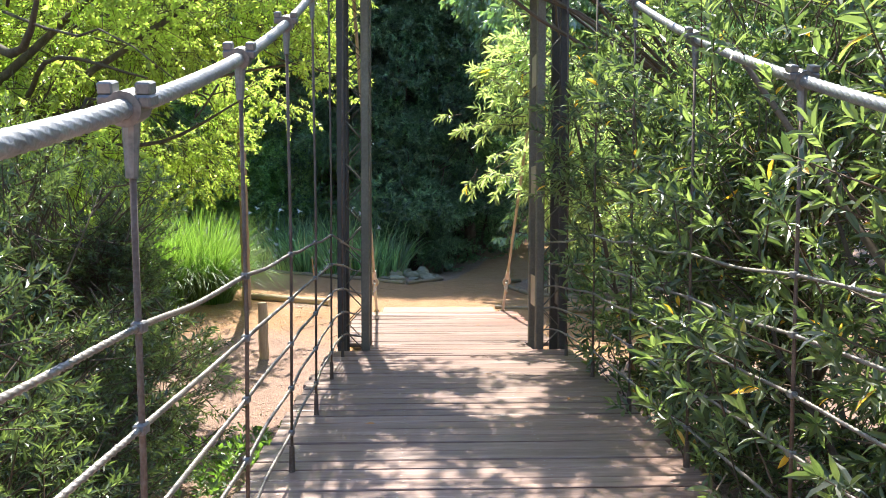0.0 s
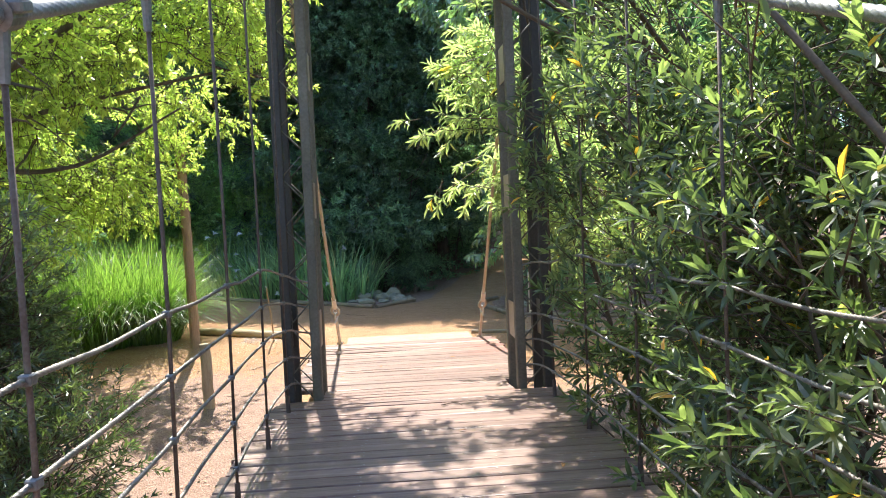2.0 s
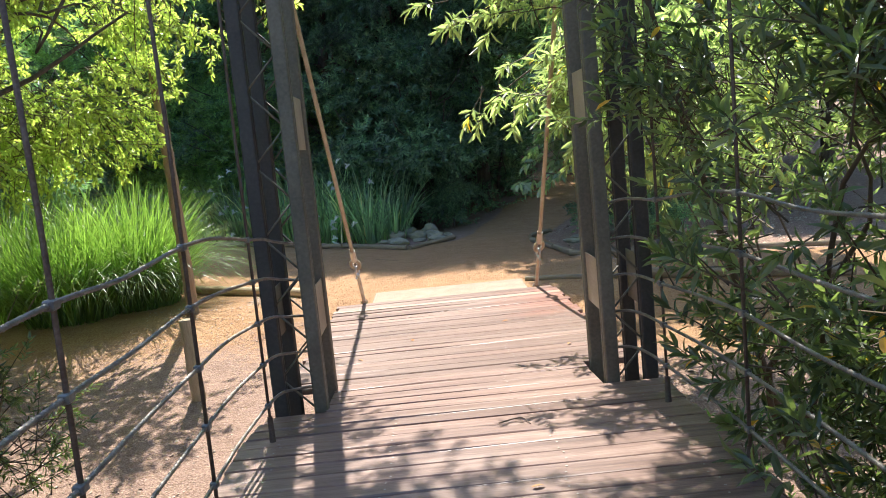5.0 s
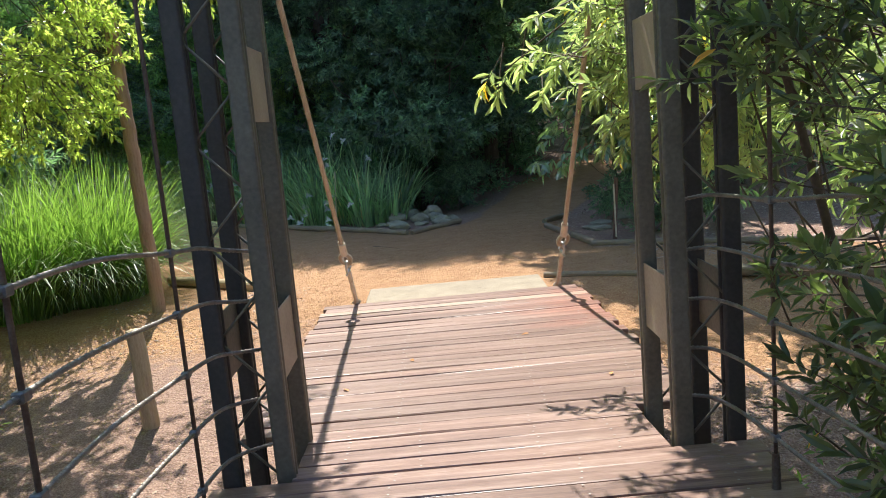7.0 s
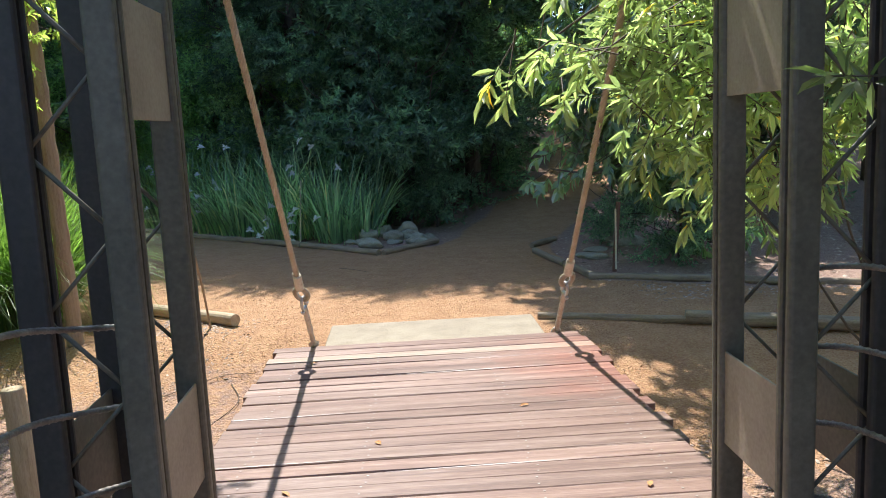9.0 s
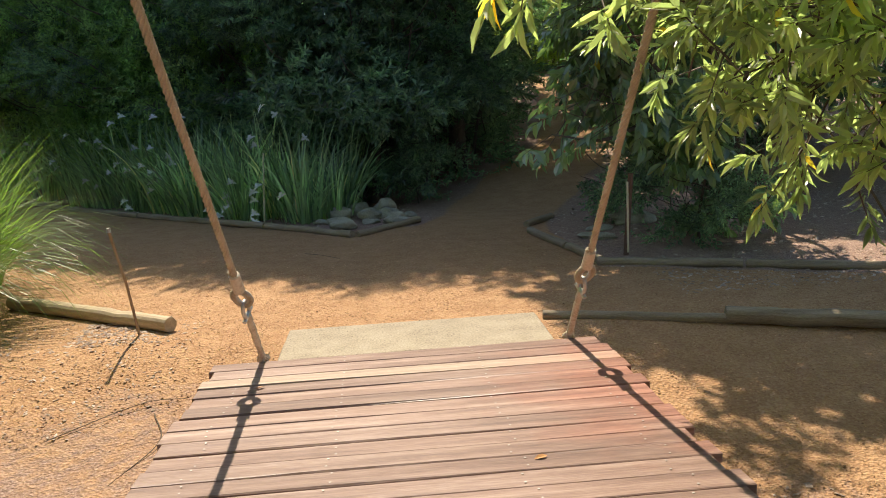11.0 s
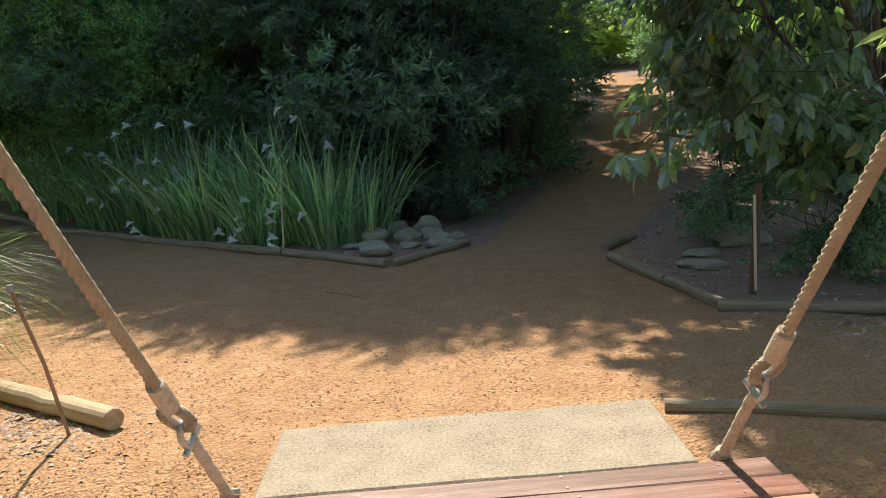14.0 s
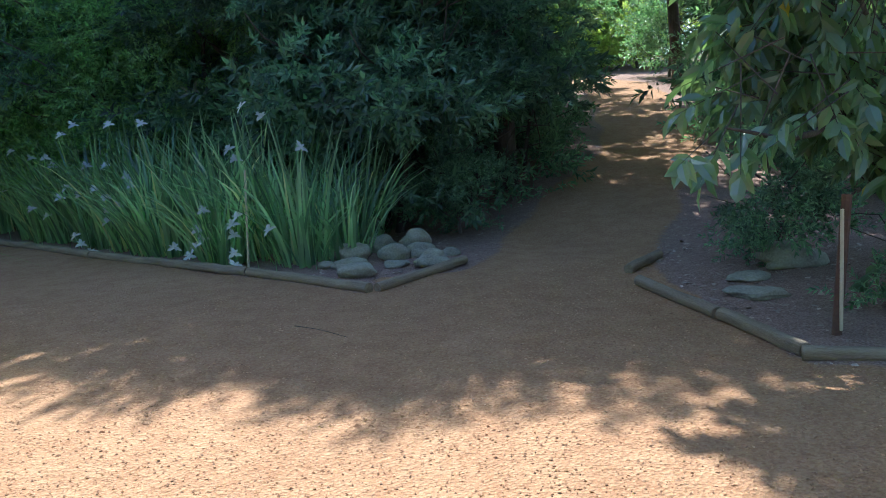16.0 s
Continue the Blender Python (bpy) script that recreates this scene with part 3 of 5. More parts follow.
def main_cable(side):
    pts = cable_line(side)
    th = thing("main_cable", "thick grey twisted steel suspension cable with clamps", "suspension cable", tuple(pts[0]), "main cables")
    o = pts[0]
    v, f = sweep(pts, 0.023, 24, 8, 0.09, 0.34)
    child("cable", mesh_of("cable", v - o, f, M_CABLE, True), th)
    for y in HANGERS:
        i = int(np.argmin(np.abs(pts[:, 1] - y)))
        p = pts[i]
        tan = unit(pts[i + 1] - pts[i - 1])
        ang = math.degrees(math.atan2(tan[2], tan[1]))
        m = Matrix.Translation(Vector(p - o)) @ pose(0, 0, 0, ang)
        bm = bmesh.new()
        bmesh.ops.create_cone(bm, cap_ends=True, segments=14, radius1=0.038, radius2=0.038, depth=0.075, matrix=pose(0, 0, 0, 90))
        box(bm, -0.056, 0.056, -0.03, 0.03, 0.0, 0.028, 0.005)
        bm.transform(m)
        clamp = part("cable_clamp", bm, M_CLAMP, th, "dull zinc cable clamp", False)
        for x in (-0.039, 0.039):
            bm = bmesh.new()
            box(bm, x - 0.016, x + 0.016, -0.024, 0.024, 0.027, 0.054, 0.004)
            bm.transform(m)
            part("clamp_block", bm, M_CLAMP, clamp, "", False)


def net_railing(side):
    s = SIDES[side]
    x = MID_X + s * 1.0
    pts = cable_line(side)
    th = thing("wire_railing", "sagging galvanised wire rope railing with slim rusted hangers", "railing", (x, 0, 0), "wire railings")
    r = random.Random(11 + s)
    inner = MID_X + s * 0.87
    for k in range(5):
        h0 = 0.2 + 0.222 * k
        way = []
        knots = [-6.0] + HANGERS
        for a, b in zip(knots, knots[1:]):
            way.append((0, a, deck_z(a) + h0))
            way.append((s * 0.02, (a + b) / 2, deck_z((a + b) / 2) + h0 - 0.012 - 0.012 * r.random()))
        y = HANGERS[-1]
        h1 = h0 * 0.94
        way.append((0, y, deck_z(y) + h1))
        drop = 0.05 if s < 0 else 0.0
        way.append((-s * 0.01, 7.4, deck_z(7.3) + h1 - 0.4 * drop))
        way.append((-s * 0.05, 7.6, deck_z(7.5) + h1 - drop))
        way.append((inner - x, 7.76, deck_z(7.6) + h1 - drop - 0.03))
        v, f = sweep(curve(way, 800), 0.0088, 8, 4, 0.26, 0.1)
        child("wire_rope", mesh_of("wire_rope", v, f, M_WIRE, True), th, "galvanised twisted wire rope")
    for y in HANGERS:
        i = int(np.argmin(np.abs(pts[:, 1] - y)))
        top = pts[i]
        zb = deck_z(y)
        v, f = sweep([(0, y, zb + 0.03), (0.004, y, (zb + top[2]) / 2), (top[0] - x, y, top[2] - 0.03)], 0.0075, 8)
        hg = child("hanger", mesh_of("hanger", v, f, M_RUST, True), th, "slim rust-brown hanger rod")
        bm = bmesh.new()
        bmesh.ops.create_cone(bm, cap_ends=True, segments=10, radius1=0.017, radius2=0.013, depth=0.16, matrix=Matrix.Translation((0, y, zb + 0.05)))
        part("foot_socket", bm, M_RUST, hg, "", False)
        bm = bmesh.new()
        bmesh.ops.create_cone(bm, cap_ends=True, segments=10, radius1=0.013, radius2=0.02, depth=0.13, matrix=Matrix.Translation((top[0] - x, y, top[2] - 0.085)))
        part("socket", bm, M_CLAMP, hg, "grey swaged socket", False)
        for k in range(5):
            bm = bmesh.new()
            z = zb + (0.2 + 0.222 * k) * (0.94 if y > 7 else 1.0)
            box(bm, -0.014, 0.014, y - 0.02, y + 0.02, z - 0.013, z + 0.013, 0.004)
            part("rope_clip", bm, M_CLAMP, hg, "", False)


def backstay(side):
    """Anchored rope: wrapped rod, shackle, eye loop, sleeve and laid rope up to the tower."""
    s = SIDES[side]
    foot = np.array((-0.45 if s < 0 else 1.375, 11.57, 0.0))
    head = np.array((-0.58 if s < 0 else 1.45, 7.9, 4.38))
    d = unit(head - foot)
    ax = unit(np.array((1.0, 0.35 * s, 0.0)) - d * (np.array((1.0, 0.35 * s, 0.0)) @ d))
    q = Matrix((ax, np.cross(d, ax), d)).transposed().to_4x4()
    th = thing("backstay", "tan laid rope backstay shackled to a wrapped ground anchor", "anchor rope", tuple(foot), "backstays")
    r = random.Random(5 + s)
    rod = np.array([d * t for t in np.linspace(-0.1, 0.48, 30)])
    v, f = sweep(rod, [0.017 + 0.005 * r.random() for _ in rod], 12)
    child("anchor_rod", mesh_of("anchor_rod", v, f, M_TAPE, True), th, "anchor rod wrapped in worn tape")
    # torn wrapping at the foot
    bm = bmesh.new()
    bmesh.ops.create_cone(bm, cap_ends=True, segments=14, radius1=0.038, radius2=0.022, depth=0.04, matrix=q @ Matrix.Translation((0, 0, 0.03)))
    for vv in bm.verts:
        vv.co += Vector((r.uniform(-1, 1), r.uniform(-1, 1), r.uniform(-1, 1))) * 0.009
    part("torn_wrap", bm, M_TAPE, th, "", False)
    # shackle: a bow and a pin
    bow = [(0.0, -0.026, 0.47), (0.0, -0.034, 0.52), (0.0, -0.028, 0.56), (0, 0, 0.585), (0, 0.028, 0.56), (0, 0.034, 0.52), (0, 0.026, 0.47)]
    v, f = sweep(curve(bow, 24), 0.0115, 10)
    v = np.array([tuple(q @ Vector(p)) for p in v])
    sh = child("shackle", mesh_of("shackle", v, f, M_GALV, True), th, "galvanised bow shackle")
    bm = bmesh.new()
    bmesh.ops.create_cone(bm, cap_ends=True, segments=10, radius1=0.012, radius2=0.012, depth=0.11, matrix=q @ Matrix.Translation((0, 0, 0.475)) @ pose(0, 0, 0, 90))
    part("shackle_pin", bm, M_GALV, sh, "", False)
    # eye loop of rope round a thimble
    a = np.linspace(0, 2 * np.pi, 40)
    eye = np.stack([0.047 * np.cos(a), 0 * a, 0.63 + 0.062 * np.sin(a)], -1)
    v, f = sweep(eye, 0.019, 15, 5, 0.25, 0.08, False)
    v = np.array([tuple(q @ Vector(p)) for p in v])
    child("eye_loop", mesh_of("eye_loop", v, f, M_ROPE, True), th, "rope eye loop")
    th_r = np.stack([0.028 * np.cos(a), 0 * a, 0.627 + 0.043 * np.sin(a)], -1)
    v, f = sweep(th_r, 0.009, 8, caps=False)
    v = np.array([tuple(q @ Vector(p)) for p in v])
    child("thimble", mesh_of("thimble", v, f, M_GALV, True), th, "steel thimble")
    bm = bmesh.new()
    bmesh.ops.create_cone(bm, cap_ends=True, segments=20, radius1=0.031, radius2=0.029, depth=0.14, matrix=q @ Matrix.Translation((0, 0, 0.76)))
    bmesh.ops.bevel(bm, geom=[e for e in bm.edges if len(e.link_faces[0].verts) > 4 or len(e.link_faces[1].verts) > 4], offset=0.004, segments=2, affect="EDGES")
    sl = part("sleeve", bm, M_SLEEVE, th, "cream painted crimp sleeve", False)
    v, f = sweep(np.array([d * t for t in np.linspace(0.8, 0.85, 4)]) + np.array(q @ Vector((-0.018, 0, 0))), 0.015, 10, 5, 0.3, 0.06)
    child("rope_tail", mesh_of("rope_tail", v, f, M_ROPE), sl, "frayed rope tail")
    n = 700
    line = np.array([d * t for t in np.linspace(0.78, np.linalg.norm(head - foot), n)])
    line[:, 2] -= 0.03 * np.sin(np.linspace(0, np.pi, n))
    v, f = sweep(line, 0.0195, 24, 6, 0.24, 0.2)
    child("rope", mesh_of("rope", v, f, M_ROPE, True), th, "tan laid rope")


for side in SIDES:
    main_cable(side)
    net_railing(side)
    backstay(side)


# ---------------------------------------------------------------- logs, posts, stones
def log_mesh(name, length, r, mat, seed, taper=0.0):
    """A round pole along +z with flats, splits and slightly bevelled ends."""
    rr = random.Random(seed)
    n = max(6, int(length / 0.12))
    pts = [(0.006 * rr.uniform(-1, 1) * (0 < i < n - 1), 0.006 * rr.uniform(-1, 1) * (0 < i < n - 1), length * i / (n - 1)) for i in range(n)]
    pts = [pts[0], (0, 0, 0.006)] + pts[1:-1] + [(0, 0, length - 0.006), pts[-1]]
    rad = [r * (1 - taper * p[2] / length) * (1 + 0.02 * rr.uniform(-1, 1)) for p in pts]
    rad[0] *= 0.93
    rad[-1] *= 0.93
    v, f = sweep(pts, rad, 16)
    a = np.arange(len(v)) % 16
    v = v * (1 + (0.025 * np.sin(a * 1.9 + seed))[:, None] * np.array((1, 1, 0)))
    return mesh_of(name, v, f, mat, False)


def lay_log(name, a, b, r, mat, label, seed, group="", sink=0.3):
    a, b = Vector(a), Vector(b)
    za, zb = float(ground_z(a.x, a.y)), float(ground_z(b.x, b.y))
    a3, b3 = Vector((a.x, a.y, za + r * (1 - sink))), Vector((b.x, b.y, zb + r * (1 - sink)))
    d = b3 - a3
    ob = new(name, log_mesh(name, d.length, r, mat, seed))
    ob.matrix_world = Matrix.Translation(a3) @ d.to_track_quat("Z", "X").to_matrix().to_4x4()
    return tagged(ob, label, "log edging", group)


lay_log("edging_log", (-1.2, 12.42), (-2.75, 13.55), 0.056, M_LOG, "pale round log edging lying beside grass tussock", 1, "", 0.05)
lay_log("edging_log", (1.33, 12.13), (2.5, 11.78), 0.034, M_DARKLOG, "slim brown log edging beside concrete slab", 2, "", 0.3)
lay_log("edging_log", (2.45, 11.8), (4.6, 11.2), 0.056, M_DARKLOG, "thick dark log lying on shaded ground", 3, "", 0.1)
far_edges = [((-9.0, 24.6), (-5.4, 21.15)), ((-5.38, 21.12), (-3.34, 19.05)), ((-3.32, 19.03), (-1.22, 17.12)), ((-1.2, 17.1), (-0.08, 16.02)), ((-0.02, 16.03), (0.72, 16.85)),
             ((2.3, 16.42), (1.9, 15.9)), ((1.87, 15.52), (2.04, 14.5)), ((2.05, 14.47), (2.15, 13.66)), ((2.11, 13.62), (3.2, 13.18)), ((3.22, 13.17), (5.2, 12.3)), ((5.22, 12.28), (8.5, 10.9))]
for i, (a, b) in enumerate(far_edges):
    lay_log("edging_log", a, b, 0.045 if i < 4 else 0.04, M_DARKLOG, "weathered grey log edging along the gravel path", 10 + i, "path edging logs", 0.25)


def upright(name, x, y, h, r, mat, label, cat, seed, lean=(0, 0), depth=0.25):
    z = float(ground_z(x, y))
    ob = new(name, log_mesh(name, h + depth, r, mat, seed, 0.08))
    ob.matrix_world = pose(x, y, z - depth, lean[0], lean[1])
    return tagged(ob, label, cat)


upright("timber_post", -2.4, 12.1, 2.75, 0.065, M_POST, "tall reddish round timber post beside grass tussock", "post", 31, (0, -1.5))
upright("bollard", -1.73, 9.73, 0.68, 0.06, M_LOG, "short weathered round timber bollard in dirt", "bollard", 32, (0, -2))


def thin_stake(name, x, y, h, r, mat, label, lean, knob=True, strip=False):
    z = float(ground_z(x, y))
    th = thing(name, label, "stake", (x, y, z))
    v, f = sweep([(0, 0, -0.15), (lean[0] * 0.5 + 0.004, lean[1] * 0.5, h / 2), (lean[0], lean[1], h)], r, 8)
    child("rod", mesh_of("rod", v, f, mat), th)
    if knob:
        bm = bmesh.new()
        bmesh.ops.create_cone(bm, cap_ends=True, segments=10, radius1=r * 1.7, radius2=r * 1.4, depth=0.03, matrix=Matrix.Translation((lean[0], lean[1], h)))
        part("cap", bm, M_GALV, th, "metal cap", False)
    if strip:
        bm = bmesh.new()
        box(bm, 0.012, 0.03, -0.032, -0.02, 0.03, h - 0.07, 0.003)
        part("strip", bm, M_STRIPE, th, "pale plastic strip", False)


thin_stake("metal_stake", -1.4, 12.42, 0.76, 0.0095, M_POST, "leaning thin rusted metal stake with cap", (-0.05, -0.24))
thin_stake("marker_stake", 2.45, 13.95, 0.74, 0.026, M_STAKE, "rust-brown marker stake with a pale strip", (0.06, 0), False, True)
thin_stake("garden_stick", -1.27, 17.38, 0.93, 0.011, M_STRIPE, "pale thin stick standing in strap-leaf plants", (0.08, 0), False)


def boulder_mesh(seed, sx, sy, sz):
    bm = bmesh.new()
    bmesh.ops.create_icosphere(bm, subdivisions=4, radius=1)
    o = Vector((seed * 3.7, seed * 1.3, seed))
    for v in bm.verts:
        k = 1 + 0.42 * noise.noise(v.co * 1.0 + o) + 0.14 * noise.noise(v.co * 2.6 + o) + 0.02 * noise.noise(v.co * 9 + o)
        v.co = Vector((v.co.x * k * sx, v.co.y * k * sy, max(-0.65, v.co.z * k) * sz))
    me = bpy.data.meshes.new("boulder")
    bm.to_mesh(me)
    bm.free()
    me.materials.append(M_ROCK)
    me.polygons.foreach_set("use_smooth", np.full(len(me.polygons), True))
    return me


for i, (x, y, s, t, up) in enumerate([(-0.22, 16.68, 0.2, 0.12, 0), (0.44, 16.9, 0.2, 0.12, 0), (-0.3, 17.45, 0.2, 0.16, 0), (0.1, 17.35, 0.16, 0.15, 0), (0.36, 17.35, 0.17, 0.13, 0), (0.3, 17.7, 0.16, 0.17, 0.03), (-0.05, 17.85, 0.17, 0.16, 0),
                                      (-0.3, 17.05, 0.17, 0.08, 0), (0.12, 16.95, 0.13, 0.06, 0), (-0.5, 17.15, 0.1, 0.06, 0), (0.62, 17.3, 0.12, 0.08, 0), (3.05, 15.7, 0.3, 0.16, 0), (2.6, 15.35, 0.16, 0.05, 0), (2.46, 14.9, 0.2, 0.06, 0)]):
    ob = new("boulder", boulder_mesh(i + 1, s * 0.9, s * 0.65, t * 0.68))
    ob.matrix_world = pose(x, y, float(ground_z(x, y)) + t * 0.34 + up, 0, 0, 47 * i % 60 - 30)
    tagged(ob, "rounded grey sandstone boulder in garden bed", "boulder", "bed boulders")


# ---------------------------------------------------------------- plants
def plant(name, label, category, at, wood, foliage, leaf_mat, wood_mat=M_TWIG, group="", crown="crown", trunk="trunk"):
    th = thing(name, label, category, at, group)
    o = np.asarray(at, float)
    v, f = join(wood)
    child(trunk, mesh_of(trunk, v - o, f, wood_mat, True), th)
    v, f = join(foliage)
    child(crown, mesh_of(crown, v - o, f, leaf_mat), th)
    return th


def at_ground(x, y, dz=0.0):
    return (x, y, float(ground_z(x, y)) + dz)


def lance_shrub():
    """The big shrub beside the bridge, with rosettes of lance leaves."""
    blobs = [(3.0, 2.0, 0.8, 1.35, 1.6, 1.5), (3.1, 4.3, 0.9, 1.5, 1.7, 1.7), (2.9, 6.4, 1.1, 1.25, 1.5, 1.7), (3.2, 3.5, 2.3, 1.6, 2.4, 1.1), (2.9, 6.3, 2.6, 1.4, 1.7, 1.1), (2.5, 8.5, 2.7, 1.1, 0.9, 1.1), (2.6, 10.0, 2.4, 1.1, 0.8, 1.0),
             (3.2, 8.6, 1.6, 1.0, 1.3, 0.9), (1.65, 9.3, 2.4, 0.7, 0.65, 0.65), (1.75, 9.8, 2.0, 0.7, 0.7, 0.6), (1.6, 8.9, 3.1, 0.7, 0.7, 0.6), (3.0, 0.0, 1.3, 1.3, 1.5, 1.5), (2.3, 7.0, 1.4, 0.8, 0.9, 1.4), (2.15, 2.6, 1.0, 0.65, 0.9, 1.2),
             (2.1, 4.2, 1.2, 0.65, 1.0, 1.4), (2.15, 5.7, 1.1, 0.65, 0.9, 1.4), (2.3, 10.2, 1.8, 0.95, 0.8, 0.85), (2.0, 4.6, 2.2, 0.8, 1.8, 0.8), (2.4, 11.0, 1.9, 0.9, 0.6, 0.75), (2.9, 10.6, 2.5, 1.0, 0.7, 0.7), (2.5, 4.3, -0.2, 0.7, 2.0, 0.45), (2.6, 6.4, -0.1, 0.75, 1.2, 0.5), (3.2, 5.4, 0.2, 0.9, 2.2, 0.7), (0.2, 6.3, 4.4, 0.9, 0.9, 0.5), (0.9, 7.3, 4.1, 0.8, 0.8, 0.45), (-0.3, 7.7, 4.6, 0.8, 0.8, 0.45), (0.9, 5.7, 4.2, 0.7, 0.7, 0.4), (1.0, 8.7, 4.05, 0.55, 0.55, 0.3), (1.0, 8.7, 4.05, 0.45, 0.5, 0.3), (0.2, 6.3, 4.4, 0.8, 0.8, 0.4), (0.9, 7.3, 4.1, 0.7, 0.7, 0.4), (-0.3, 7.7, 4.6, 0.7, 0.7, 0.4), (0.3, 8.0, 4.4, 0.6, 0.6, 0.3), (0.3, 8.4, 4.6, 0.9, 0.6, 0.35), (0.0, 7.5, 4.5, 0.9, 0.6, 0.4), (0.8, 8.0, 4.4, 0.7, 0.6, 0.35), (0.2, 8.9, 4.7, 0.8, 0.5, 0.35), (0.4, 7.9, 4.7, 1.0, 0.9, 0.4)]
    P, D = clump_points(6900, blobs, 0.02, 1.15, 0.33)
    keep = (P[:, 0] > np.where(P[:, 1] < 7.2, np.where(P[:, 2] > 1.3, 1.32, 1.4), 0.8) - np.clip(P[:, 2] - 2.6, 0, 0.5) * 0.6) | (P[:, 2] > 3.6)
    keep &= P[:, 2] > ground_z(P[:, 0], P[:, 1]) + 0.1
    keep &= (P[:, 1] < 7.6) | (P[:, 0] < 1.8) | (P[:, 2] > 3.6) | (rng.random(len(P)) < 0.6)
    keep &= (P[:, 1] < 9.45) | (P[:, 0] > 1.48) | (P[:, 2] > 2.3)
    P, D = P[keep], D[keep]
    # overhanging sprigs past the tower
    Q = np.concatenate([np.linspace((1.5, 9.5, 2.1), (0.72, 9.3, 1.8), 9), np.linspace((1.5, 9.0, 2.6), (0.62, 8.5, 2.35), 9), np.linspace((1.5, 9.2, 3.1), (0.75, 8.8, 2.9), 10), np.linspace((1.9, 10.1, 1.9), (1.55, 10.0, 1.25), 6)])
    Q = np.concatenate([Q, Q + np.array((0.1, 0.05, 0.08)), Q + np.array((0.2, 0.2, -0.05))]) + rng.normal(size=(3 * len(Q), 3)) * 0.08
    hung = np.stack([rng.uniform(1.5, 2.7, 150), rng.uniform(9.6, 10.7, 150), rng.uniform(1.1, 2.5, 150)], -1)
    Q = np.concatenate([Q[(Q[:, 1] < 9.45) | (Q[:, 0] > 1.45)], hung[hung[:, 2] > 1.25 + 0.35 * np.sin(5.0 * hung[:, 0])]])
    E = np.tile((-0.7, -0.35, -0.35), (len(Q), 1))
    lo = np.array([(1.5, 3.2, 0.75), (1.55, 3.1, 0.5), (1.55, 7.0, 0.4), (1.5, 6.9, 0.6), (1.5, 5.7, 1.15), (1.55, 4.7, 0.4), (1.58, 2.6, 0.9), (1.5, 6.2, 0.2), (1.6, 5.2, 1.4)])
    near = np.concatenate([np.stack([1.56 + 0.12 * rng.normal(size=30), rng.uniform(6.2, 7.25, 30), rng.uniform(0.3, 2.4, 30)], -1), np.stack([1.55 + 0.1 * rng.normal(size=70), rng.uniform(1.8, 6.2, 70), rng.uniform(0.1, 2.3, 70)], -1)])
    near[:, 0] = np.maximum(near[:, 0], 1.3)
    fringe = np.stack([rng.uniform(1.2, 1.45, 110), rng.uniform(2.4, 6.2, 110), rng.uniform(0.2, 2.4, 110)], -1)
    near = np.concatenate([near, fringe[np.array([noise.noise(Vector(p * 1.4)) for p in fringe]) > 0.0]])
    over = np.stack([rng.uniform(1.22, 1.7, 34), rng.uniform(6.95, 7.4, 34), rng.uniform(1.55, 2.5, 34)], -1)
    near = np.concatenate([near, over])
    P = np.concatenate([P, Q, near, lo, lo + np.array((0.15, 0.12, 0.1))])
    D = np.concatenate([D, E, np.tile((-0.7, -0.4, 0.2), (len(near), 1)), np.tile((-0.8, -0.5, 0.1), (2 * len(lo), 1))])
    # boughs high over the deck, with gaps that dapple it
    top = np.stack([rng.uniform(-1.1, 1.2, 900), rng.uniform(6.9, 9.3, 900), rng.uniform(4.3, 4.9, 900)], -1)
    top = top[np.array([noise.noise(Vector((p[0] * 1.5, p[1] * 1.5, 2.0))) for p in top]) > -0.06]
    P = np.concatenate([P, top])
    D = np.concatenate([D, np.tile((-0.6, 0.0, 0.3), (len(top), 1))])
    far = (P[:, 1] > 8.35) & (P[:, 2] < 3.6)
    lv, tw = sprays(P[far], D[far], 13, 0.11, 0.028, 0.15, (0.3, 1.2), 0.1, True, hang=0.25)
    wood = [tw]
    for e in ((0.8, 9.3, 1.82), (0.75, 8.6, 2.4), (0.85, 8.9, 2.95), (2.2, 10.4, 2.2), (2.6, 10.9, 2.4), (3.0, 10.4, 2.9), (2.3, 11.0, 1.6), (2.0, 9.6, 2.7)):
        start = (2.4, 9.5, 3.0) if e[0] < 1 else at_ground(3.4 + 0.1 * rng.normal(), 9.9 + 0.1 * rng.normal(), -0.1)
        wood.append(limb(start, e, 0.011, 0.004, 0.08))
    plant("olive_leaf_shrub", "tall open shrub with pale olive lance leaves beyond the tower", "shrub", at_ground(3.4, 9.9), wood, [lv], L_OLIVE, crown="foliage", trunk="stem")
    P, D = P[~far], D[~far]
    lv, tw = sprays(P, D, 16, 0.09, 0.0255, 0.16, (0.3, 1.35), 0.4, True)
    wood = [tw]
    for x, y in ((2.5, 1.5), (2.7, 2.8), (2.6, 4.1), (2.8, 5.2), (2.6, 6.4), (2.9, 7.4), (3.2, 3.4), (3.3, 6.0), (2.5, 8.2)):
        for c in range(3):
            e = P[rng.integers(len(P))]
            wood.append(limb(at_ground(x + rng.normal() * 0.1, y + rng.normal() * 0.1, -0.1), (x * 0.5 + e[0] * 0.5, y * 0.4 + e[1] * 0.6, max(e[2], 1.6)), 0.028, 0.006, 0.15))
    for e in ((0.0, 6.4, 4.4), (0.8, 7.3, 4.3), (-0.4, 7.7, 4.6), (0.8, 5.7, 4.2), (-0.9, 8.4, 4.6), (0.2, 8.9, 4.7), (-0.9, 7.2, 4.6)):
        wood.append(limb((2.7, 7.2, 2.4), e, 0.022, 0.006, 0.12))
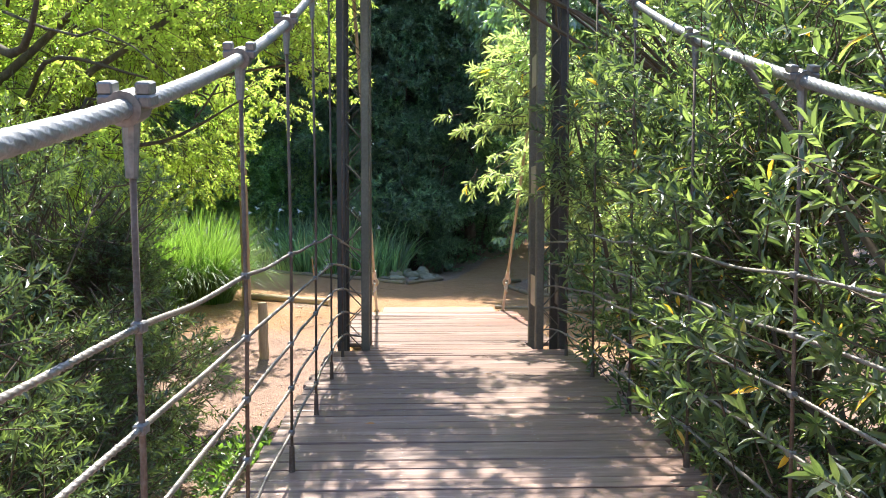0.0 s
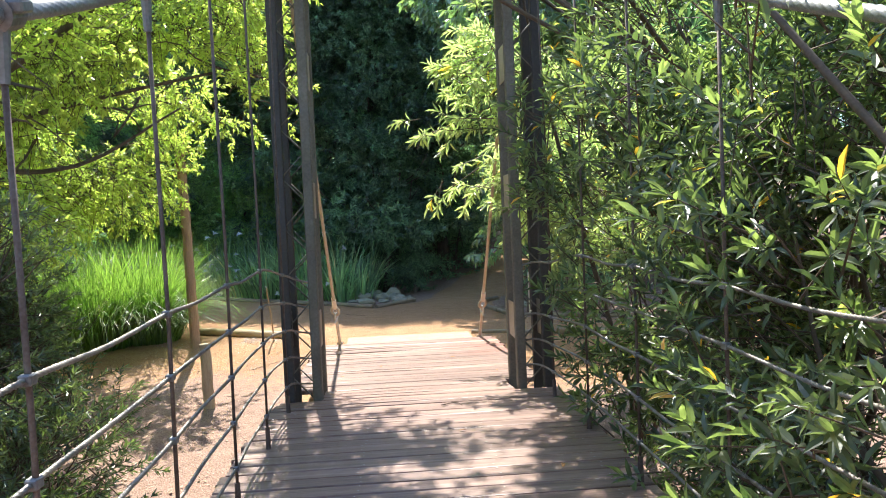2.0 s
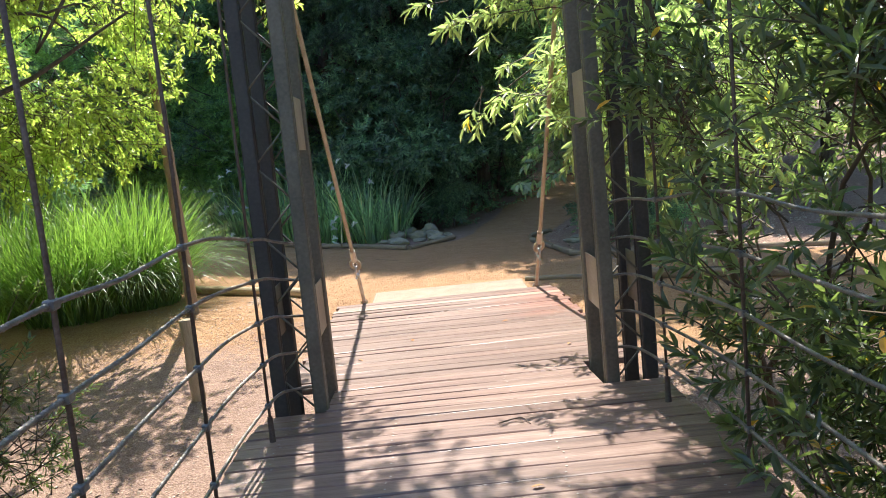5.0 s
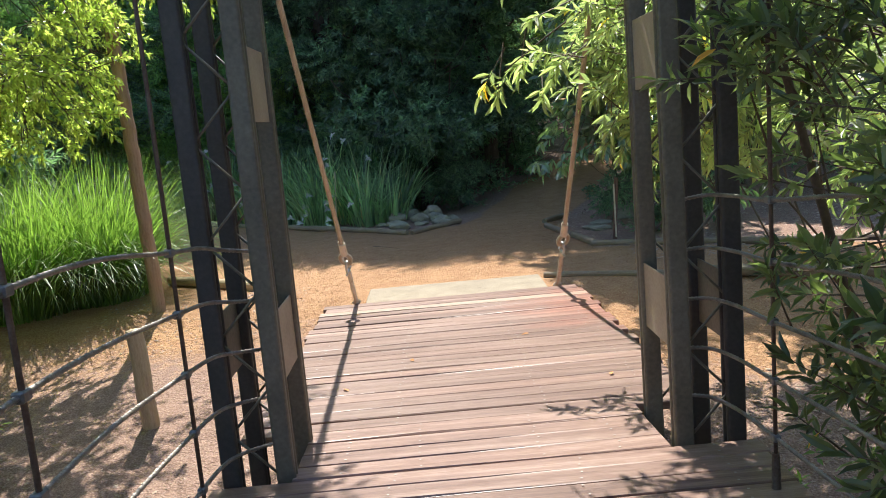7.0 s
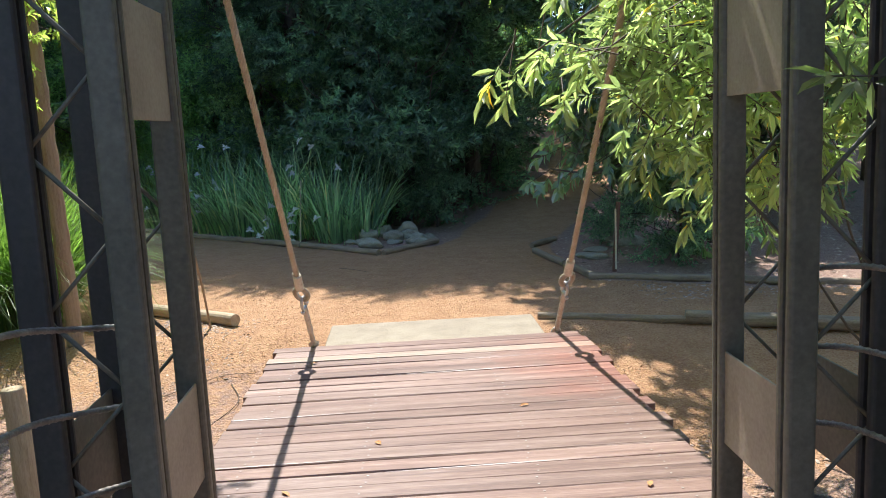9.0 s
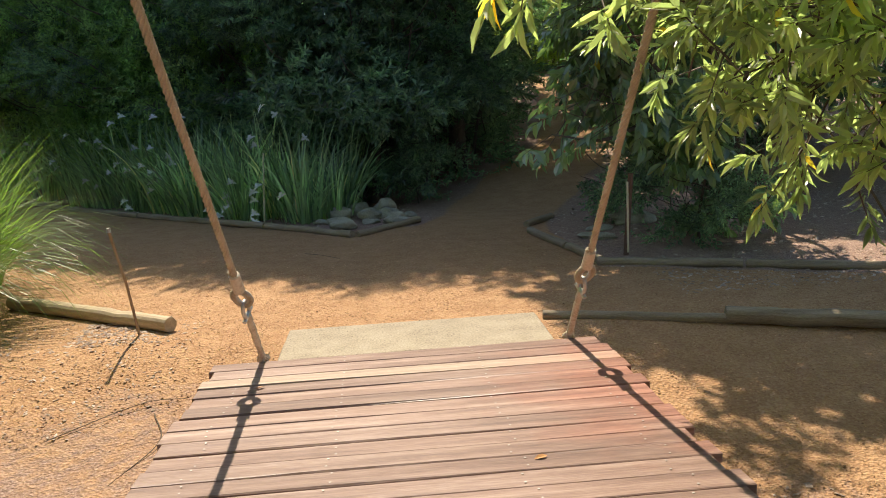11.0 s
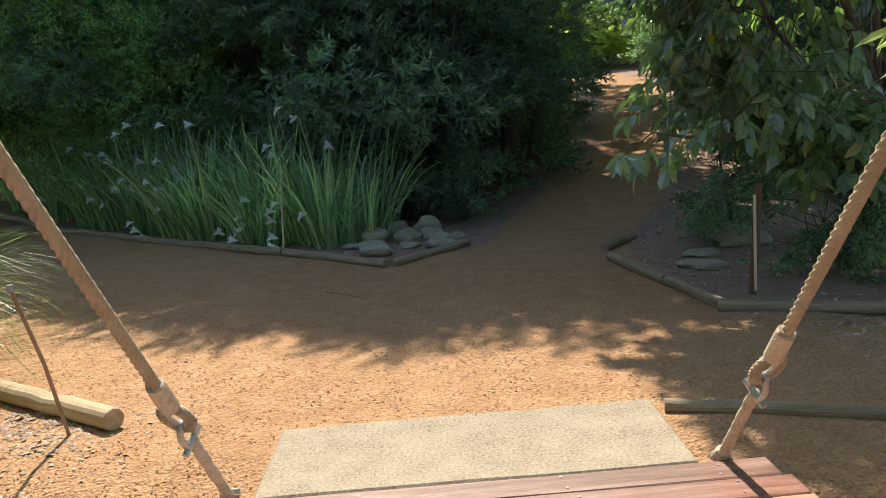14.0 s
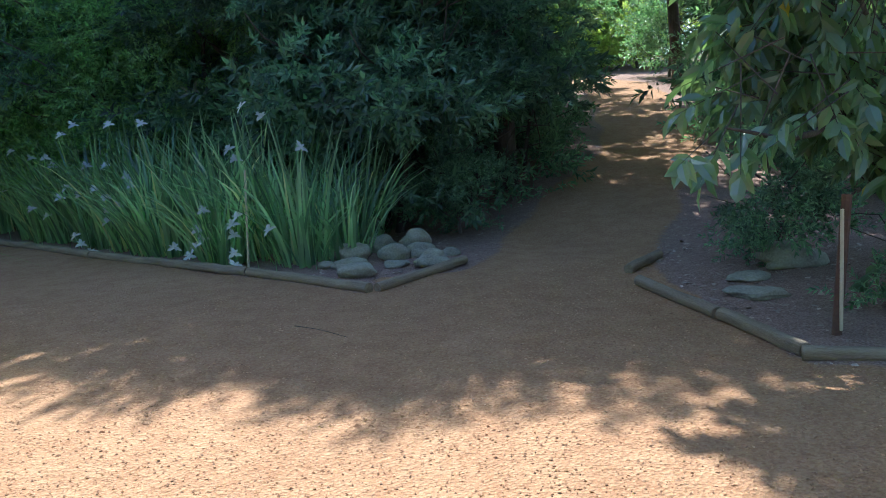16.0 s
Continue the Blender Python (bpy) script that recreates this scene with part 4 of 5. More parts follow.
    plant("lance_leaf_shrub", "dense tall green shrub with glossy lance leaves overhanging railing", "shrub", at_ground(2.7, 4.5), wood, [lv], L_OLEANDER, crown="foliage", trunk="stem")


def lime_tree():
    """The yellow-green small-leaved tree on the other side, with drooping sprays and long low limbs."""
    blobs = [(-2.4, 10.0, 3.6, 1.6, 1.6, 1.2), (-3.6, 9.6, 3.7, 1.7, 2.0, 1.6), (-5.0, 9.0, 3.4, 1.8, 2.3, 1.7), (-4.6, 11.5, 3.0, 2.0, 1.7, 1.5), (-1.6, 9.6, 4.4, 1.25, 1.3, 1.0), (-3.5, 7.2, 4.6, 2.0, 2.0, 1.1),
             (-6.5, 8.0, 2.6, 1.6, 3.0, 1.8), (-6.6, 12.0, 2.4, 1.6, 2.0, 1.3), (-1.2, 9.5, 2.9, 0.6, 0.6, 0.7), (0.0, 9.2, 6.0, 1.3, 1.2, 0.6), (-0.5, 9.9, 5.6, 0.75, 0.7, 0.4), (-0.5, 9.9, 5.6, 0.65, 0.6, 0.4), (-0.5, 9.8, 5.7, 0.55, 0.5, 0.4), (-0.9, 9.0, 5.8, 0.8, 0.8, 0.4), (-1.6, 6.4, 5.2, 1.5, 1.5, 0.7),
             (-4.0, 8.0, 1.9, 1.6, 1.8, 1.0), (-7.6, 9.5, 1.6, 1.6, 3.0, 1.6), (-5.6, 6.2, 2.4, 1.5, 1.5, 1.2), (-5.2, 11.5, 1.9, 1.6, 1.2, 0.7), (-3.5, 12.1, 2.6, 1.2, 0.9, 0.9), (-4.8, 12.5, 2.3, 1.4, 1.0, 0.9), (-2.5, 12.2, 3.2, 0.9, 0.7, 0.7), (-6.5, 13.0, 2.0, 1.3, 1.0, 0.9), (-2.0, 10.8, 3.4, 1.0, 1.0, 0.6), (-1.8, 10.2, 4.0, 1.1, 1.1, 0.5), (-1.7, 11.0, 3.1, 0.9, 0.8, 0.5), (-2.8, 11.2, 3.2, 0.9, 0.8, 0.5), (-3.3, 11.6, 2.3, 1.0, 0.8, 0.8), (-4.3, 11.2, 2.2, 1.2, 0.9, 0.9), (-5.5, 12.0, 2.0, 1.3, 1.2, 0.9)]
    P, D = clump_points(15000, blobs, -0.08, 0.9, 0.4)
    lv, tw = sprays(P, D, 14, 0.066, 0.03, 0.17, (0.5, 1.2), -0.35, False, hang=0.25)
    b = np.array(at_ground(-5.2, 8.0, -0.1))
    fork = np.array((-4.9, 8.2, 2.0))
    wood = [tw, limb(b, fork, 0.15, 0.11, 0.08, 12, 10)]
    for e, r in (((-1.9, 9.8, 2.85), 0.05), ((-0.9, 9.7, 3.3), 0.04), ((-2.6, 6.0, 3.4), 0.08), ((-3.5, 11.5, 3.4), 0.06), ((-6.8, 9.5, 3.6), 0.05), ((-2.0, 8.4, 4.4), 0.06), ((-6.0, 12.5, 2.8), 0.05), ((-0.3, 9.0, 5.3), 0.05), ((-2.4, 7.6, 2.7), 0.04)):
        wood.append(limb(fork, e, r, 0.01, 0.25, 14, 8))
        for c in range(5):
            q = fork + (np.array(e) - fork) * rng.uniform(0.4, 1.0)
            wood.append(limb(q, q + rng.normal(size=3) * np.array((0.7, 0.7, 0.5)), 0.014, 0.004, 0.08, 6, 5))
    plant("small_leaf_tree", "spreading tree with bright yellow-green leaves and dark low limbs", "tree", tuple(b), wood, [lv], L_LIME, M_BARK)


def fine_shrub(at, blobs, n, label, seed_gap=-0.02):
    P, D = clump_points(n, blobs, seed_gap, 1.1, 0.45)
    P[:, 2] = np.maximum(P[:, 2], ground_z(P[:, 0], P[:, 1]) + 0.08)
    lv, tw = sprays(P, D, 22, 0.055, 0.014, 0.16, (0.5, 1.1), 0.3)
    wood = [tw]
    b = np.array(at_ground(*at, -0.1))
    for c in range(12):
        e = P[rng.integers(len(P))]
        wood.append(limb(b + rng.normal(size=3) * np.array((0.25, 0.25, 0)), e, 0.018, 0.004, 0.12, 9, 6))
    plant("fine_leaf_shrub", label, "shrub", tuple(b), wood, [lv], L_SHRUB, crown="foliage", trunk="stem", group="fine-leaved shrubs")


def blades(n, at, spread, h, width, lean, mat_seed, seg=5, bend=0.9):
    """Arching strap leaves from one clump."""
    r = np.random.default_rng(mat_seed)
    a = r.random(n) * 6.283
    rad = spread * np.sqrt(r.random(n))
    P = np.stack([rad * np.cos(a), rad * np.sin(a), 0 * a], -1)
    a2 = a + r.normal(size=n) * 0.5
    L = h * (0.65 + 0.45 * r.random(n))
    ln = lean * (0.12 + 0.88 * r.random(n))
    u = np.linspace(0, 1, seg + 1)
    th = ln[:, None] * (0.25 + bend * u[None] ** 1.6)
    dx = np.sin(th)
    dz = np.cos(th)
    X = np.cumsum(dx, 1) * (L / seg)[:, None]
    Z = np.cumsum(dz, 1) * (L / seg)[:, None]
    X -= X[:, :1]
    Z -= Z[:, :1]
    C = P[:, None] + np.stack([X * np.cos(a2)[:, None], X * np.sin(a2)[:, None], Z], -1)
    tw = a2 + 1.57 + r.normal(size=n) * 0.4
    S = np.stack([np.cos(tw), np.sin(tw), 0 * tw], -1)
    w = width * (1 - u ** 2.5 * 0.92) * 0.5
    V = np.stack([C - S[:, None] * w[None, :, None], C + S[:, None] * w[None, :, None]], 2)
    k = 2 * (seg + 1)
    q = np.array([(2 * i, 2 * i + 1, 2 * i + 3, 2 * i + 2) for i in range(seg)])
    f = (q[None] + (np.arange(n) * k)[:, None, None]).reshape(-1, 4)
    return V.reshape(-1, 3) + np.asarray(at), [f]


def fan_plant(name, label, category, group, fans, m):
    """A clump made of several fans of leaves."""
    th = thing(name, label, category, group=group)
    for i, me in enumerate(fans):
        child("leaf_fan", me, th, m=pose(0, 0, 0, 0, 0, 67 * i))
    th.matrix_world = m
    return th


for x, y, h, n, seed in ((-3.35, 13.0, 1.55, 2000, 3), (-3.9, 12.5, 1.6, 1300, 4), (-4.9, 13.0, 1.75, 1200, 5), (-3.7, 14.2, 1.6, 700, 6), (-6.2, 13.6, 1.7, 900, 7)):
    fans = [mesh_of("leaf_fan", *blades(n // 4, (0, 0, 0), 0.5, h, 0.013, 2.1, seed * 10 + q, 6, 0.95), L_TUFT) for q in range(4)]
    fan_plant("grass_tussock", "large bright green arching grass tussock", "grass tussock", "bright tussocks", fans, Matrix.Translation(at_ground(x, y, -0.03)))

# strap-leaf plants in the bed behind the path
strap_kinds = []
for s in range(6):
    v, f = blades(30, (0, 0, 0), 0.3, 1.5, 0.036, 1.5, 40 + s, 6, 0.8)
    strap_kinds.append(mesh_of("leaf_fan", v, f, L_IRIS))
rs = random.Random(9)
for x, y, k in [(-0.35, 17.6, 0.8), (-0.75, 17.5, 0.95), (-1.2, 18.1, 1.0), (-1.75, 18.4, 1.05), (-2.3, 18.7, 1.1), (-2.9, 19.5, 1.1), (-3.5, 20.0, 1.1), (-4.2, 20.8, 1.1), (-5.0, 21.6, 1.15), (-5.9, 22.4, 1.1), (-1.0, 18.9, 1.1), (-1.7, 19.3, 1.1),
                (-2.5, 20.2, 1.15), (-3.4, 21.0, 1.2), (-4.4, 21.9, 1.2), (-5.4, 23.0, 1.2), (-0.3, 18.4, 0.9), (-6.8, 23.4, 1.1), (-7.7, 24.4, 1.15), (-1.55, 17.85, 0.85), (-2.6, 18.95, 0.9), (-4.6, 21.1, 0.9)]:
    m = Matrix.Translation(at_ground(x, y, -0.03)) @ pose(0, 0, 0, 0, 0, rs.uniform(0, 360)) @ Matrix.Scale(k * rs.uniform(0.9, 1.05), 4)
    fan_plant("strap_leaf_plant", "grey-green strap-leaved clump in shaded garden bed", "strap-leaf plant", "strap-leaf plants", rs.sample(strap_kinds, 3), m)


def flower_kind(seed, tall):
    """A thin stem with one or two white six-petalled blossoms near its tip."""
    r = np.random.default_rng(seed)
    st, pt = [], []
    for k in range(1 + (seed % 3 == 0) + (seed % 4 == 1)):
        top = np.array((r.normal() * 0.05 + 0.09 * k, -0.1 - 0.1 * r.random(), tall - 0.1 * k))
        st.append(sweep(curve([(0, 0, 0), top * np.array((0.3, 0.3, 0.6)), top], 8), 0.003, 5))
        up = unit(np.array((r.normal() * 0.4, -0.65, 0.75)))
        A = unit(np.cross(up, (1, 0.2, 0.1)))
        B = np.cross(up, A)
        for ring, length, wide in ((0, 0.082, 0.044), (1, 0.058, 0.026)):
            g = np.arange(3) * 2.094 + r.random() * 0.5 + ring * 1.047
            D = unit(np.cos(g)[:, None] * A + np.sin(g)[:, None] * B + (0.15 + 0.3 * ring) * up)
            pt.append(leaves(np.tile(top, (3, 1)), D, np.tile(up, (3, 1)), length, wide, True))
    return join(st), join(pt)


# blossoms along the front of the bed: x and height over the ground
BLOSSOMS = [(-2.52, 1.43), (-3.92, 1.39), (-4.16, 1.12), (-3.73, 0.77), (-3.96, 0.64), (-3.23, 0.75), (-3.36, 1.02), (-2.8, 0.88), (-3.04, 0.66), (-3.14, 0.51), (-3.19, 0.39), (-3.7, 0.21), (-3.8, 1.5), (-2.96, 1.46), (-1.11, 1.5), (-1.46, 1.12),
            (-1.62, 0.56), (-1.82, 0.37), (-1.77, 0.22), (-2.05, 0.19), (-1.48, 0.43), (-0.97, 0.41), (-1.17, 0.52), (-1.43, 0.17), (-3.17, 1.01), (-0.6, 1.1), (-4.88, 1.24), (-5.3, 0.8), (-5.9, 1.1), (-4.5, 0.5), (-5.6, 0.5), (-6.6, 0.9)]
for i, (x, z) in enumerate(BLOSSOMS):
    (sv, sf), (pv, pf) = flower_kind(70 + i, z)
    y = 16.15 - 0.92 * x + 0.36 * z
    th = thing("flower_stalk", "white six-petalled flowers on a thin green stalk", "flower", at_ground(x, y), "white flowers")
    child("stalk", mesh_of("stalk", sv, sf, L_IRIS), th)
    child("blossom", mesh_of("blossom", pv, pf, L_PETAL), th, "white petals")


def weeds(n, x0, x1, y0, y1, k, length, width, name, label, seed_h=0.12):
    P = np.stack([rng.uniform(x0, x1, n), rng.uniform(y0, y1, n), np.zeros(n)], -1)
    keep = np.array([noise.noise(Vector((p[0] * 1.2, p[1] * 1.2, 5))) > -0.05 for p in P])
    P = P[keep]
    P[:, 2] = ground_z(P[:, 0], P[:, 1]) + rng.random(len(P)) * seed_h
    lv, tw = sprays(P, np.tile((0, 0, 1.0), (len(P), 1)), k, length, width, 0.1, (0.6, 1.4), 0.6)
    me = mesh_of(name, *join([lv]), L_WEED)
    return tagged(new(name, me), label, "weeds", kind="stuff")


weeds(800, -3.0, -0.8, 2.8, 7.2, 10, 0.075, 0.034, "weeds", "low fresh green weeds under the bridge edge", 0.25)
weeds(120, 1.5, 3.2, 5.5, 9.0, 10, 0.06, 0.025, "weeds", "low green weeds under the shrub")

lance_shrub()
lime_tree()
fine_shrub((-2.6, 4.2), [(-2.5, 4.2, 0.3, 1.1, 1.3, 0.95), (-2.1, 5.8, 0.15, 0.8, 0.9, 0.8), (-3.2, 5.4, 0.9, 1.0, 1.3, 0.8), (-2.8, 3.0, 0.9, 0.9, 1.0, 0.8), (-1.9, 3.4, 0.0, 0.8, 1.4, 0.7), (-2.3, 6.6, -0.1, 0.7, 0.8, 0.5), (-2.4, 5.0, 1.3, 0.9, 1.2, 0.7), (-1.7, 2.4, 0.9, 0.5, 0.8, 0.9), (-2.05, 5.3, 1.1, 0.6, 0.8, 0.7), (-2.6, 6.3, 1.0, 0.55, 0.8, 0.7), (-2.35, 6.4, 1.0, 0.45, 0.6, 0.8), (-2.4, 6.4, 0.8, 0.45, 0.6, 0.8), (-2.5, 6.2, 1.3, 0.5, 0.6, 0.6), (-2.2, 5.4, 0.9, 0.5, 0.7, 0.7)], 3300, "open grey-green fine-leaved shrub beside the railing")
fine_shrub((-3.6, 7.6), [(-3.4, 7.5, 0.5, 1.2, 1.2, 0.9), (-4.6, 6.4, 1.0, 1.3, 1.4, 1.1), (-2.7, 8.0, 0.2, 0.7, 0.7, 0.6), (-2.75, 7.4, 0.75, 0.5, 0.6, 0.6), (-2.3, 7.3, 0.15, 0.55, 0.5, 0.5), (-2.9, 8.3, 0.5, 0.5, 0.5, 0.5), (-3.4, 9.0, 0.4, 1.0, 0.9, 0.7)], 1300, "open grey-green fine-leaved shrub on dry litter")
fine_shrub((-5.2, 4.2), [(-5.2, 4.0, 0.8, 1.3, 1.6, 1.4), (-4.2, 2.4, 0.4, 1.0, 1.2, 1.2), (-6.5, 6.5, 0.9, 1.4, 2.0, 1.5)], 1500, "tall grey-green fine-leaved shrub")


# ---- dark woodland
def forest_tree_kind(seed, h, spread, low, n, leaf, mat, twigs=False, top_w=0.45, gap=-0.08):
    global rng
    rng = np.random.default_rng(seed)
    blobs = []
    for k in range(9):
        z = low + (h - low) * (k + 0.5) / 9
        a = rng.random() * 6.28
        w = spread * (top_w + (1.05 - top_w) * math.sin(math.pi * min(1, 0.2 + k / 9)))
        blobs.append((0.45 * w * math.cos(a), 0.45 * w * math.sin(a), z, w, w, (h - low) / 9 * 0.95))
    if gap < -0.3:
        blobs += [(b[0], b[1], b[2] + d, b[3] * 0.8, b[4] * 0.8, b[5]) for b in blobs[-4:] for d in (-0.3, 0.0, 0.2)]
    P, D = clump_points(n, blobs, gap, 0.7, 0.4)
    lv, tw = sprays(P, D, 12, leaf, leaf * 0.36, 0.25, (0.4, 1.2), 0.0)
    top = np.array((rng.normal() * 0.3, rng.normal() * 0.3, h * 0.93))
    stem = 0.16 * min(1.0, h / 9)
    wood = ([tw] if twigs else []) + [limb((0, 0, -0.3), top, stem, stem * 0.2, 0.2 * min(1.0, h / 6), 14, 9)]
    for k in range(10):
        z = low + (h - low) * rng.random() * 0.8
        a = rng.random() * 6.28
        wood.append(limb(top * (z / h), (spread * math.cos(a), spread * math.sin(a), z + 0.6), stem * 0.28, 0.006, 0.15, 8, 6))
    th = thing("woodland_tree", "dark dense leafy tree in shaded woodland", "tree", (0, 0, -80), "woodland trees")
    child("trunk", mesh_of("trunk", *join(wood), M_BARK, True), th)
    child("crown", mesh_of("crown", *join([lv]), mat), th)
    return th


def bough_tree_kind(seed, h, spread, low, count, per, leaf, tall_dense=0):
    """A tree of separate flattened boughs with dark gaps between them."""
    global rng
    rng = np.random.default_rng(seed)
    P, D, wood = [], [], []
    top = np.array((rng.normal() * 0.2, rng.normal() * 0.2, h * 0.96))
    wood.append(limb((0, 0, -0.3), top, 0.15, 0.03, 0.15, 14, 9))
    for k in range(count):
        u = (k + rng.random()) / count
        z = low + (h - low) * u
        a = k * 2.4 + rng.normal() * 0.3
        w = spread * (1.0 - 0.55 * u ** 2) * rng.uniform(0.35, 1.0)
        c = np.array((w * math.cos(a), w * math.sin(a), z))
        size = rng.uniform(0.36, 0.7)
        d = unit(rng.normal(size=(per, 3)))
        q = c + d * np.array((size, size, size * 0.55)) * rng.random((per, 1)) ** 0.45
        P.append(q)
        D.append(d * 0.6 + np.array((math.cos(a), math.sin(a), -0.1)))
        wood.append(limb(top * (max(0.3, z - 0.5) / h), c, 0.035, 0.008, 0.1, 7, 5))
    if tall_dense:
        d = unit(rng.normal(size=(tall_dense, 3)))
        P.append(np.array((0, 0, h * 0.74)) + d * np.array((spread * 0.95, spread * 0.95, h * 0.24)) * rng.random((tall_dense, 1)) ** 0.5)
        D.append(d)
    lv, tw = sprays(np.concatenate(P), np.concatenate(D), 18, leaf, leaf * 0.32, 0.22, (0.4, 1.0), -0.1)
    th = thing("woodland_tree", "dark dense leafy tree in shaded woodland", "tree", (0, 0, -80), "woodland trees")
    child("trunk", mesh_of("trunk", *join(wood), M_BARK, True), th)
    child("crown", mesh_of("crown", *join([lv]), L_DARK), th)
    return th


kinds = [bough_tree_kind(101, 9.0, 2.3, 1.4, 34, 80, 0.1, 800), bough_tree_kind(102, 8.0, 2.1, 0.8, 34, 80, 0.095, 600), forest_tree_kind(103, 10.5, 2.7, 3.2, 800, 0.28, L_DARK), bough_tree_kind(106, 8.2, 2.0, 0.8, 40, 90, 0.078, 3200), forest_tree_kind(108, 9.0, 2.0, 3.0, 2400, 0.14, L_DARK, False, 0.8, -0.4)]
shrubs = [forest_tree_kind(104, 2.4, 1.1, 0.1, 700, 0.095, L_DARK, False), forest_tree_kind(105, 3.6, 1.3, 0.2, 850, 0.115, L_DARK, False)]
for t in shrubs:
    t.name = "woodland_shrub"
    tagged(t, "dark leafy understorey shrub in shaded woodland", "shrub", "woodland shrubs")
glow = forest_tree_kind(107, 3.4, 1.6, 0.2, 1100, 0.14, L_LIME)
glow.name = "trailside_bush"
tagged(glow, "sunlit yellow-green bush at the trail bend", "shrub", "trailside bushes")
# shrubs with light put into the leaf colour, for the lit boughs
pale = forest_tree_kind(109, 4.4, 1.5, 0.8, 2200, 0.08, L_FEATHER)
pale.name = "woodland_shrub"
tagged(pale, "feathery shrub at the woodland edge, leaves lightened as if lit", "shrub", "woodland shrubs")
placed = {}


def put(kind, x, y, k=1.0, turn=None):
    a = rs.uniform(0, 360) if turn is None else turn
    m = Matrix.Translation(at_ground(x, y)) @ pose(0, 0, 0, 0, 0, a)
    if kind not in placed:
        placed[kind] = True
        kind.matrix_world = m
        kind.scale = (k, k, k)
    else:
        o = copy_thing(kind, m)
        o.scale = (k, k, k)


for x, y, k in [(-0.3, 21.5, 3), (-2.3, 22.8, 3), (-1.5, 21.0, 3), (0.0, 20.6, 3), (1.6, 20.7, 4), (5.1, 20.8, 4), (-3.3, 22.0, 3), (-5.3, 23.9, 3), (-7.4, 26.0, 3), (6.9, 20.4, 3), (1.3, 21.6, 4), (-4.2, 24.4, 1), (-8.8, 28.5, 1), (-8.5, 19.5, 1), (-10.5, 16.0, 0), (0.4, 23.6, 0), (2.1, 24.6, 1), (-6.2, 27.2, 0),
                (-11.5, 28.0, 1), (-10.8, 23.0, 0), (7.4, 24.0, 0), (8.6, 29.5, 2), (8.8, 20.0, 1), (9.5, 37.0, 1), (-1.6, 27.5, 2), (3.0, 30.5, 0), (10.8, 33.5, 0), (-12.5, 33.0, 2), (-15.0, 27.0, 0), (12.0, 25.0, 2), (11.5, 17.5, 0), (8.4, 15.0, 2), (-12.0, 18.0, 1), (-14.5, 12.0, 2), (-11.0, 7.0, 0),
                (-12.0, 1.0, 1), (10.0, 9.0, 1), (9.5, 3.0, 2), (8.5, -4.0, 0), (-8.0, -5.0, 2), (0.5, -13.0, 1), (6.0, -11.0, 2), (5.2, 40.5, 1), (7.0, 41.5, 0), (6.2, 46.0, 2), (3.0, 45.0, 2), (-4.0, 41.0, 2), (0.5, 42.0, 0), (4.5, 43.0, 2), (6.5, 28.0, 2), (8.5, 43.0, 1), (-8.5, 40.0, 0), (13.0, 40.0, 1), (-12.5, 41.0, 1), (17.0, 33.0, 0), (-17.0, 36.0, 2)]:
    put(kinds[k], x, y, rs.uniform(1.04, 1.12) if k == 3 else 1.0 if k == 4 else rs.uniform(0.9, 1.12))
for x, y, k in [(-7.2, 17.2, 1), (-9.0, 15.5, 1), (-8.0, 21.0, 0), (-9.5, 18.0, 1), (0.2, 19.9, 0), (0.1, 19.2, 1), (-0.6, 19.7, 1), (1.0, 19.6, 0), (1.9, 21.3, 0), (5.4, 20.0, 1), (5.7, 22.4, 0), (0.9, 20.4, 1), (-2.6, 21.6, 1), (-0.8, 20.6, 0), (-4.4, 23.6, 1), (-6.6, 25.0, 0), (1.6, 22.2, 0), (1.9, 25.0, 1), (-8.6, 26.0, 1), (6.7, 21.2, 1), (7.5, 26.5, 1), (7.4, 31.5, 0), (2.9, 28.5, 0), (1.2, 24.0, 1), (-1.5, 23.5, 1), (5.6, 18.0, 1)]:
    put(shrubs[k], x, y, rs.uniform(0.85, 1.15))
for x, y, k in ((-4.9, 22.5, 1.0), (-7.1, 24.1, 1.1), (-3.1, 21.5, 0.85), (-9.2, 25.0, 1.2), (-6.0, 24.2, 1.25), (-8.4, 20.2, 0.9), (-3.7, 21.6, 1.0), (-5.4, 23.2, 1.15), (-7.9, 24.9, 1.2), (-2.2, 20.9, 0.75)):
    put(pale, x, y, k)
for x, y, k in ((3.3, 14.35, 0.5), (3.1, 15.9, 0.5), (0.8, 18.45, 0.42)):
    put(shrubs[0], x, y, k)
for x, y in ((4.4, 36.5), (7.6, 39.6), (8.3, 37.2), (6.8, 37.5), (2.0, 37.5), (5.6, 38.5)):
    put(glow, x, y)
rng = np.random.default_rng(77)


